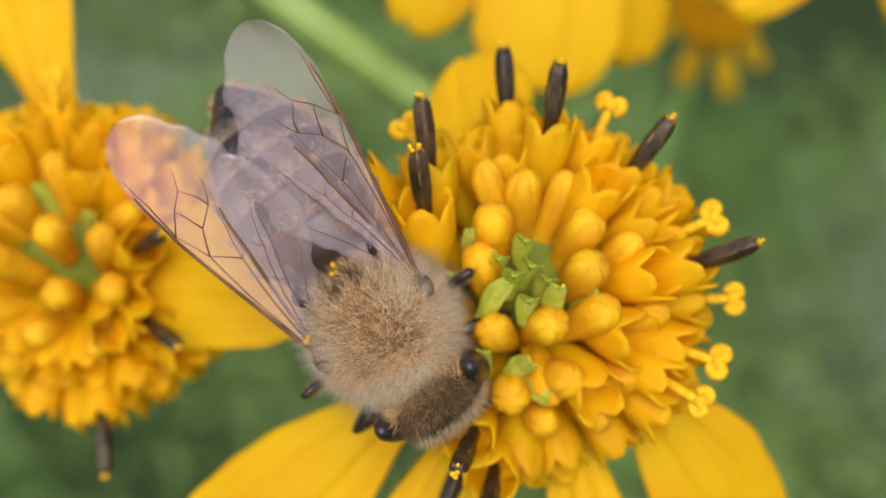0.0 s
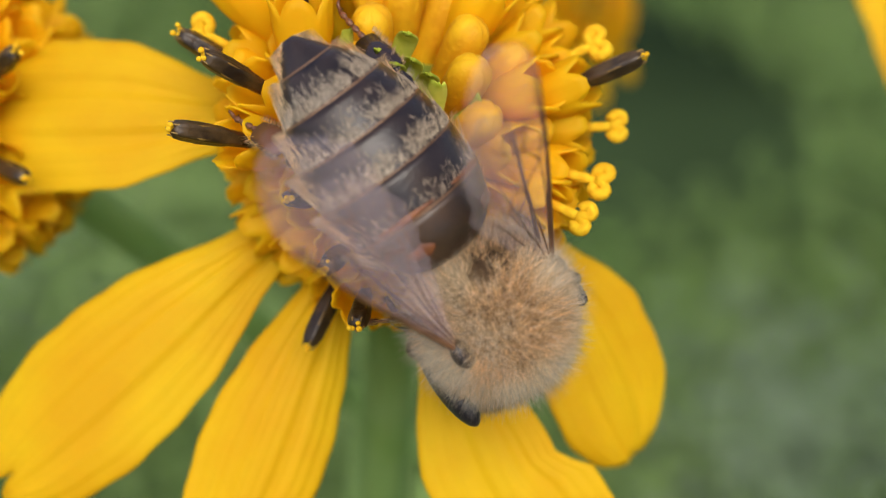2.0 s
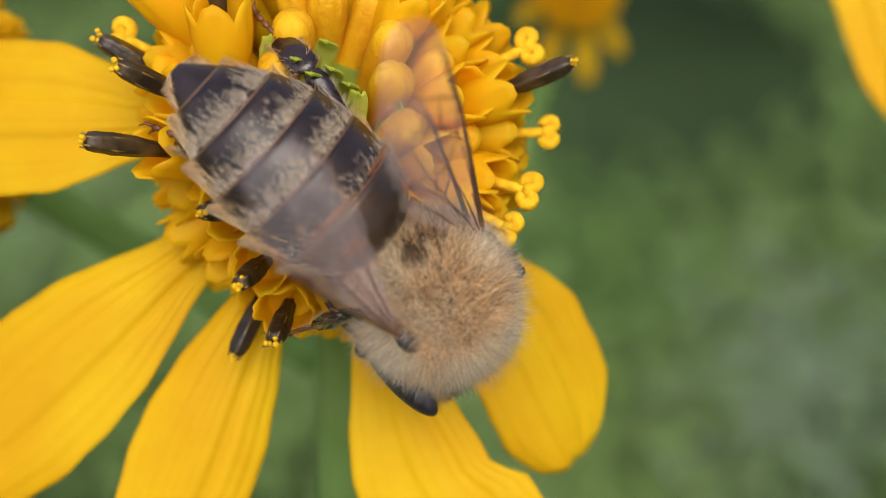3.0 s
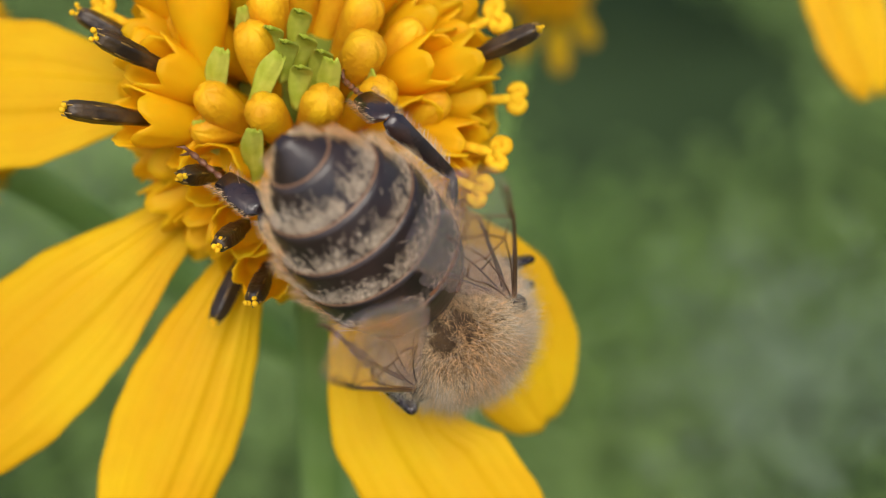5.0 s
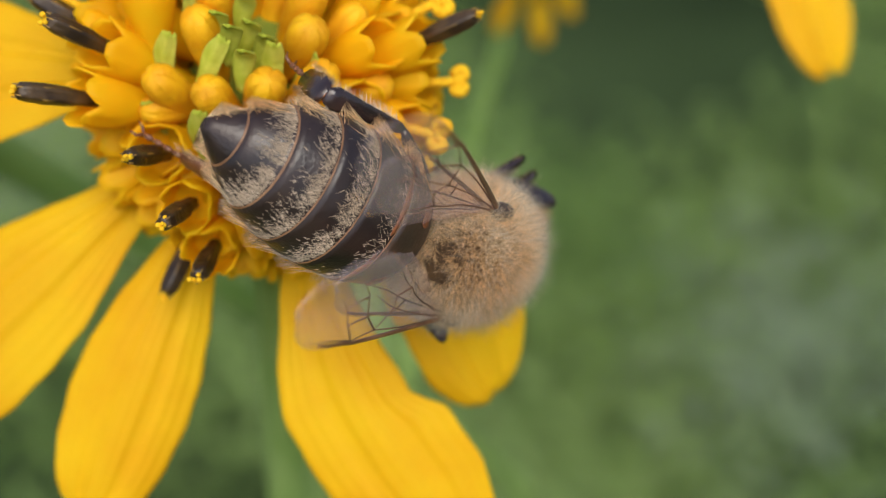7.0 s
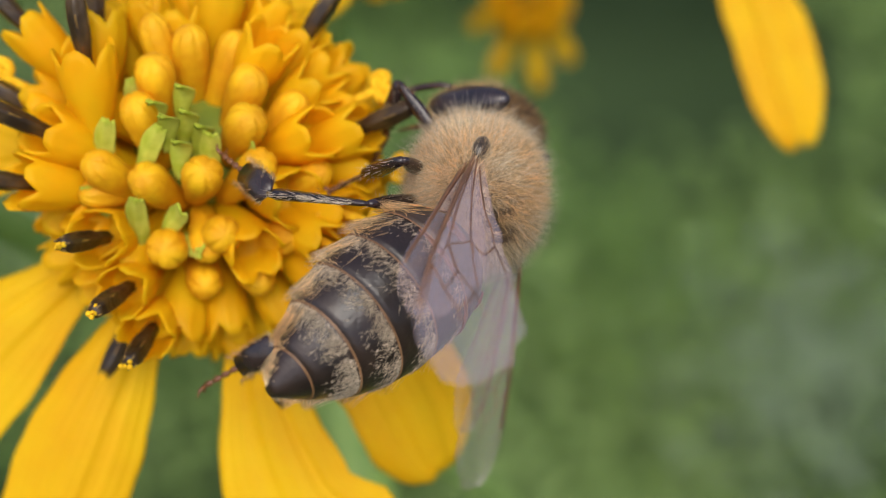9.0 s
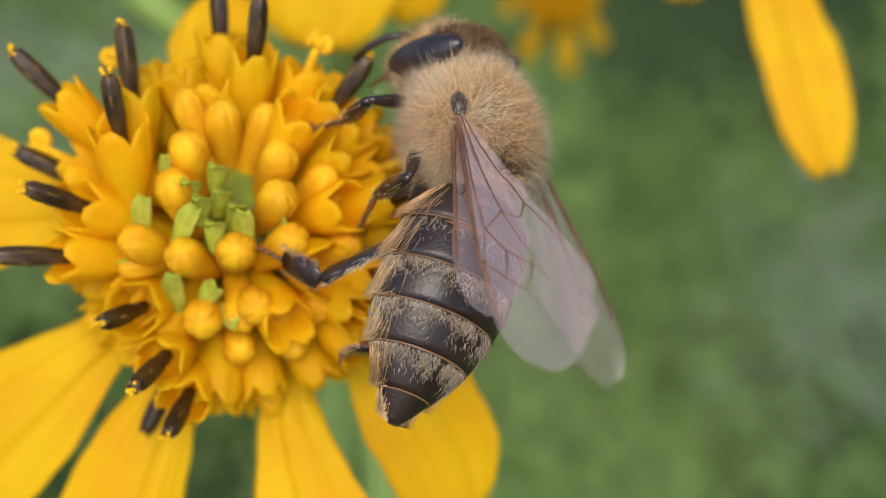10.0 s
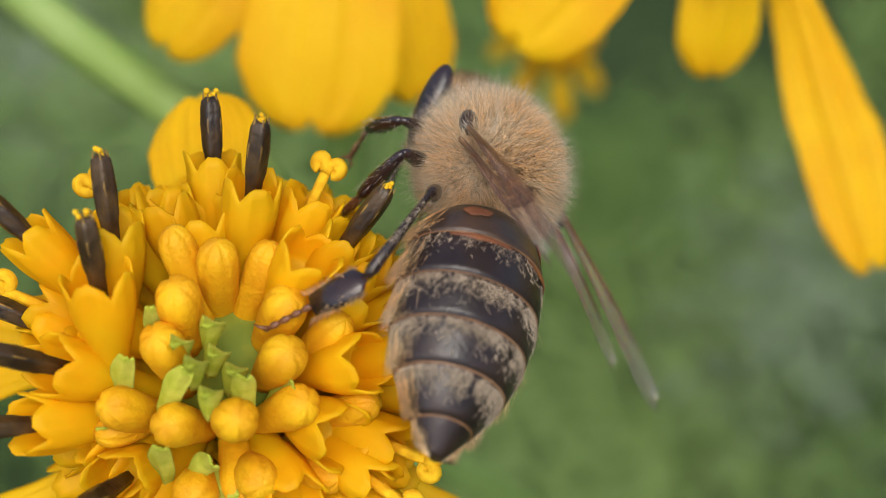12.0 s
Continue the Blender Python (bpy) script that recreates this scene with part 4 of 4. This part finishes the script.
FEET = {
    ("fore", -1): [(0, -1, 1.6, -4.8), (1.5, -.8, .3, -5), (2, -3, -.5, -4.4), (3, -3, -.5, -4.4), (5, -.6, 4.2, -5), (6.85, -.6, 4.2, -5), (7, 1.2, 2.8, -4.6), (7.2, -1.6, 2.0, -4.6), (8.8, -0.5, 3.5, -3.6), (9, 0.7, 1.7, -4.6), (9.5, 0.5, 2, -4.3), (10, 0.7, 1.9, -5.9), (10.5, 0.2, 2.6, -4.6), (11, 0.5, 3.3, -4.1), (11.5, 1.4, 1.7, -4.8), (12, -0.5, 0.1, -5.1)],
    ("fore", 1): [(0, .4, 1.6, -4.8), (1.5, .4, .3, -5), (2, -2.2, -.5, -4.8), (3, -2.2, -.5, -4.8), (5, .6, 4.2, -5), (7.2, 1.6, 2, -4.6), (9, 1.8, 2, -4), (12, 1.8, 2, -4.2)],
    ("mid", -1): [(0, -2.7, -0.3, -4.2), (1.5, -2.8, -.6, -3.8), (2, -3.8, -1.8, -2.2), (3, -3.8, -1.8, -2.2), (5, -.6, 3.2, -5), (6.85, -.6, 3.2, -5), (7, 1, 2.4, -4.8), (7.2, -1.8, .3, -5), (8.8, -0.7, 3, -3.4), (9, 0.8, -0, -4.9), (9.5, 0.2, -0.2, -4.9), (10, 1.6, -1.5, -5), (10.5, -1.4, 2.2, -5.2), (11, -0.6, 2.1, -4.8), (11.5, 0.4, -1.2, -6.6), (12, -1, -0.3, -4.6)],
    ("mid", 1): [(0, 2.6, -0.5, -4.2), (1.5, 2.5, -1.1, -5), (2, 1.9, -1.2, -5), (2.5, 2.8, -1.9, -4.9), (3, 2.4, -2.1, -5.1), (5, 3, -0.2, -3.6), (7.2, 2.6, -0.6, -4), (9, 2.2, -0.5, -4.2), (12, 2.2, -0.5, -4.4)],
    ("hind", -1): [(0, -1.2, -3.2, -4.2), (1.5, -1.2, -3.6, -4.4), (2, -3.5, -8.9, -4.7), (2.5, -3, -9.3, -3.8), (3, -3.7, -8.9, -2.9), (5, -2.8, -6.1, -4.7), (5.5, -2.4, -6, -4.2), (6, -1.8, -6.4, -3.8), (6.5, -1.6, -5.5, -5.4), (7, -3.1, -6.7, -3.3), (7.2, -2.9, -2.9, -6.1), (8.8, -2.1, -0.1, -6.8), (9, -2.2, -1.2, -7.3), (9.5, -2.9, -0.4, -6.8), (10, -1.1, -2, -7.1), (10.5, -2, -0.8, -6.7), (11, -1.7, -0.4, -6.2), (11.5, 0.5, -4.6, -6.7), (12, -1.2, -3.2, -6.5)],
    ("hind", 1): [(0, 1.2, -3.2, -4.2), (1.5, 1.2, -3.6, -4.4), (2, 0.7, -8.5, -6), (2.5, 1.1, -8.9, -5.1), (3, -0.4, -8.7, -4.5), (5, 1.9, -7.4, -5.8), (5.5, 2.4, -7.5, -5.1), (6, 2.9, -8.4, -3.7), (6.5, 3.1, -7.6, -5.6), (7, -0.2, -10.6, -2.8), (7.2, -0.4, -6.8, -7.7), (8.8, 2.8, -4.3, -8.6), (9, 3.3, -6.6, -8.7), (9.5, 3.1, -5.1, -8), (10, 3.8, -4.8, -8), (12, 3.6, -5, -7)],
}
# legs whose joints show: time, ankle, foot, knee
STANCE = {
    ("hind", -1): [(2, -2.2, -6.7, -0.7, -2.9, -8.9, -2.6, -2.4, -3.7, -0.5), (2.5, -2.3, -6.8, -0.4, -2.8, -9.1, -2.2, -2.4, -3.7, -0.4), (3, -2.1, -6.5, -0.1, -3.1, -8.7, -1.9, -2.5, -3.5, -0.1), (5, -2.7, -5.6, -1.9, -2.5, -5.4, -4.9, -3.0, -2.7, -1.7), (5.5, -2.4, -5.7, -1.2, -2.2, -5.3, -4.2, -3.0, -2.8, -1.0), (6, -2.3, -5.8, -1.1, -1.7, -5.6, -4.0, -2.9, -2.9, -1.2), (6.5, -2.4, -5.5, -2.0, -1.5, -5.3, -4.8, -2.9, -2.7, -1.9), (6.85, -2.4, -5.5, -2.0, -1.5, -5.3, -4.8, -2.9, -2.7, -1.9), (7, -3.4, -5.8, -0.4, -3.0, -5.7, -3.4, -2.8, -3.0, -0.8), (7.2, -4.2, -5.5, -0.6, -3.8, -4.8, -3.5, -2.9, -2.9, -0.5), (8.8, -3.2, -2.2, -3.7, -3.2, -0.4, -6.1, -3.3, -2.4, -0.8), (9, -3.4, -3.1, -3.8, -3.4, -1.5, -6.3, -2.8, -3.0, -0.9), (9.5, -4.0, -3.2, -3.3, -3.9, -1.2, -5.6, -2.8, -3.0, -0.7), (10, -2.2, -3.8, -4.0, -2.3, -2.1, -6.4, -2.2, -3.5, -1.1), (10.5, -3.5, -3.7, -3.2, -3.6, -1.5, -5.3, -2.5, -3.3, -0.5), (11, -3.2, -3.2, -3.6, -3.0, -0.7, -5.3, -2.5, -3.2, -0.8), (11.5, -0.3, -4.9, -4.1, 0.1, -4.0, -7.0, -0.9, -3.8, -1.6), (12, -2.8, -5.3, -0.5, -3.5, -6.3, -3.2, -2.3, -2.7, 0.7)],
    ("hind", 1): [(2, 1.4, -7.0, -1.3, 1.1, -8.4, -3.9, 1.1, -3.9, -1.1), (2.5, 1.3, -7.0, -1.1, 1.1, -8.6, -3.6, 1.1, -4.0, -1.0), (3, 1.2, -7.1, -0.8, 0.9, -8.8, -3.3, 1.1, -4.0, -0.9), (5, 1.4, -6.0, -2.1, 1.9, -7.2, -4.8, 2.1, -3.5, -0.7), (5.5, 1.8, -6.2, -1.2, 2.4, -7.2, -4.0, 2.2, -3.4, -0.5), (6, 1.8, -6.2, -1.1, 2.8, -7.7, -3.5, 2.2, -3.4, -0.4), (6.5, 1.6, -6.2, -1.9, 2.7, -7.5, -4.4, 2.2, -3.5, -1.0), (6.85, 1.6, -6.2, -1.9, 2.7, -7.5, -4.4, 2.2, -3.5, -1.0), (7, 0.8, -6.6, -3.0, 0.7, -8.8, -5.1, 0.8, -3.8, -1.9), (7.2, -0.2, -5.9, -3.9, -0.4, -7.4, -6.5, 0.4, -3.5, -2.4), (8.8, -0.4, -5.3, -4.0, 0.1, -5.4, -6.9, -0.2, -3.4, -1.8), (9, 0.2, -5.6, -4.4, 1.0, -6.7, -7.1, 0.6, -3.3, -2.6), (9.5, -1.7, -5.9, -2.3, -0.5, -5.8, -5.0, -0.4, -3.4, -1.5), (10, -1.1, -5.8, -3.2, 0.4, -5.2, -5.7, -0.1, -3.4, -2.0)],
    ("mid", -1): [(8.8, -2.1, -0.3, -1.6, -1.1, 0.8, -3.5, -2.8, -1.3, 0.2), (9, -2.0, -1.1, -2.3, -0.8, -0.6, -4.4, -3.0, -1.6, -0.4), (9.5, -2.2, -0.9, -2.2, -1.2, -0.3, -4.3, -3.0, -1.4, -0.2), (10, -1.6, -1.6, -2.3, -0.1, -1.6, -4.2, -2.6, -2.0, -0.3), (10.5, -2.7, -0.1, -1.7, -3.4, 1.1, -3.6, -2.8, -1.4, 0.1), (11, -2.4, -0.4, -1.4, -2.7, 1.2, -3.2, -2.4, -1.6, 0.5), (11.5, -2.1, -1.6, -2.6, -2.0, -1.9, -5.0, -2.7, -2.0, -0.6), (12, -2.5, -1.7, -2.2, -1.8, -1.4, -4.5, -2.9, -1.4, -0.0)],
    ("mid", 1): [(2, 1.8, -1.3, -1.4, 1.7, -1.3, -3.8, 2.2, -1.4, 0.8), (2.5, 2.1, -1.5, -1.4, 2.4, -1.6, -3.7, 2.2, -1.3, 0.8), (3, 2.3, -1.6, -1.5, 2.6, -1.9, -3.9, 2.2, -1.5, 0.7)],
    ("fore", -1): [(9.5, -1.9, 0.8, -2.2, -0.6, 1.3, -3.7, -2.9, 0.1, -0.7), (10, -2.1, 0.8, -2.8, -1.4, 1.5, -4.7, -3.0, 0.5, -1.2), (11.5, -2.5, 1.9, -1.5, -1.6, 0.8, -3.0, -2.8, 1.1, 0.2), (12, -2.7, 0.8, -2.4, -1.9, 1.2, -4.3, -2.9, 0.1, -0.7)],
}
ABDOMEN_BEND = [(0, -4.8, -0.3), (0.5, -3.3, 7.6), (1, -2.8, -5.6), (1.5, -0.4, 1.8), (2, -0.9, 0.1), (2.5, -0.6, 1.2), (3, -1.5, 5.1), (5, -5.6, -4.7), (5.5, -5.6, 0.9), (6, -6.6, -4.3), (6.5, -4.9, -6.2), (6.85, -4.9, -6.2), (7, 0.4, -15.2), (7.2, -1.0, -15.0), (8.8, 11.9, -15.2), (9, 15.6, -13.7), (9.5, 13.1, -11.1), (10, 17.3, -12.2), (10.5, 15.5, -11.9), (11, 12.6, -9.7), (11.5, 3.4, -1.6), (12, -1.0, 2.9)]


def motions():
    walk(bee, [(t, near(*p)) for t, *p in (
        (0, -10.78, -2.30, -1.29, 9.8, 4.1, -144.6),
        (0.5, -10.36, -2.23, 0.30, 4.0, -0.4, -150.3),
        (1, -7.22, -3.33, -0.55, -5.3, -13.3, -127.7),
        (1.5, -5.60, -5.64, -0.82, -8.0, -11.7, -137.5),
        (2, -3.81, -7.87, -0.23, -14.3, -19.4, -138.1),
        (2.5, -3.56, -7.50, -0.65, -11.8, -23.7, -136.4),
        (3, -3.17, -6.99, -0.77, -12.2, -24.8, -130.5),
        (5, -1.75, -9.11, -2.26, -44.0, 6.6, -138.0),
        (5.5, -1.91, -8.49, -2.52, -42.8, 1.5, -138.3),
        (6, -1.39, -8.24, -2.37, -37.9, 12.2, -139.8),
        (6.5, -1.06, -8.43, -1.96, -44.6, 16.2, -139.6),
        (6.85, -0.61, -8.83, -1.86, -41.6, 17.2, -135.6),
        (7, 0.43, -7.34, -1.95, -33.6, 23.8, -115.0),
        (7.2, 0.24, -7.09, -1.83, -41.4, 30.6, -106.7),
        (8.8, 1.82, -4.27, -1.67, -59.6, 38.0, -72.5),
        (9, 2.75, -2.81, -1.12, -47.2, 42.8, -58.3),
        (9.5, 2.19, -0.41, -1.30, -36.0, 42.4, -25.0),
        (10, 1.68, 1.31, -0.62, -36.8, 50.0, -23.3),
        (10.5, 0.68, 1.92, -0.79, -44.2, 40.5, -10.5),
        (11, -0.10, 2.24, -0.65, -42.9, 40.7, -0.4),
        (11.5, 1.13, 2.88, -0.57, -38.4, 41.4, -34.5),
        (12, 1.37, 4.60, -5.09, -43.1, 28.3, -36.2))])
    walk(abdomen, [(t, pose(0, -1.85 * MM, .25 * MM, a, 0, b)) for t, a, b in ABDOMEN_BEND])
    walk(head_ob, [(t, pose(0, y * MM, z * MM, a, 0, 0 if t < 8.8 else 12)) for t, y, z, a in (
        (0, 1.75, -.3, -10), (1, 1.75, -.3, -12), (1.5, 1.7, -.5, -25), (2, 1.05, -1.15, -88), (3, 1.05, -1.15, -88), (3.6, 1.4, -.9, -75), (5, 1.75, -.7, -85),
        (6.85, 1.75, -.7, -85), (7, 1.7, -.8, -80), (7.2, 1.75, -.6, -50), (8.8, 1.75, -.3, -20), (9, 1.7, -.3, -5), (10, 1.7, -.3, 0), (11.5, 1.7, -.3, -3), (12, 1.75, -.7, -60))])
    for (side, fore), ob in WINGS.items():
        walk(ob, wing_rows(side, fore, LEFT_WING if side < 0 else RIGHT_WING, TIMES))
    for (which, sx), pieces in LEGS.items():
        for ob, rows in zip(pieces, leg_rows(which, sx, FEET[which, sx], TIMES)):
            walk(ob, rows)


motions()
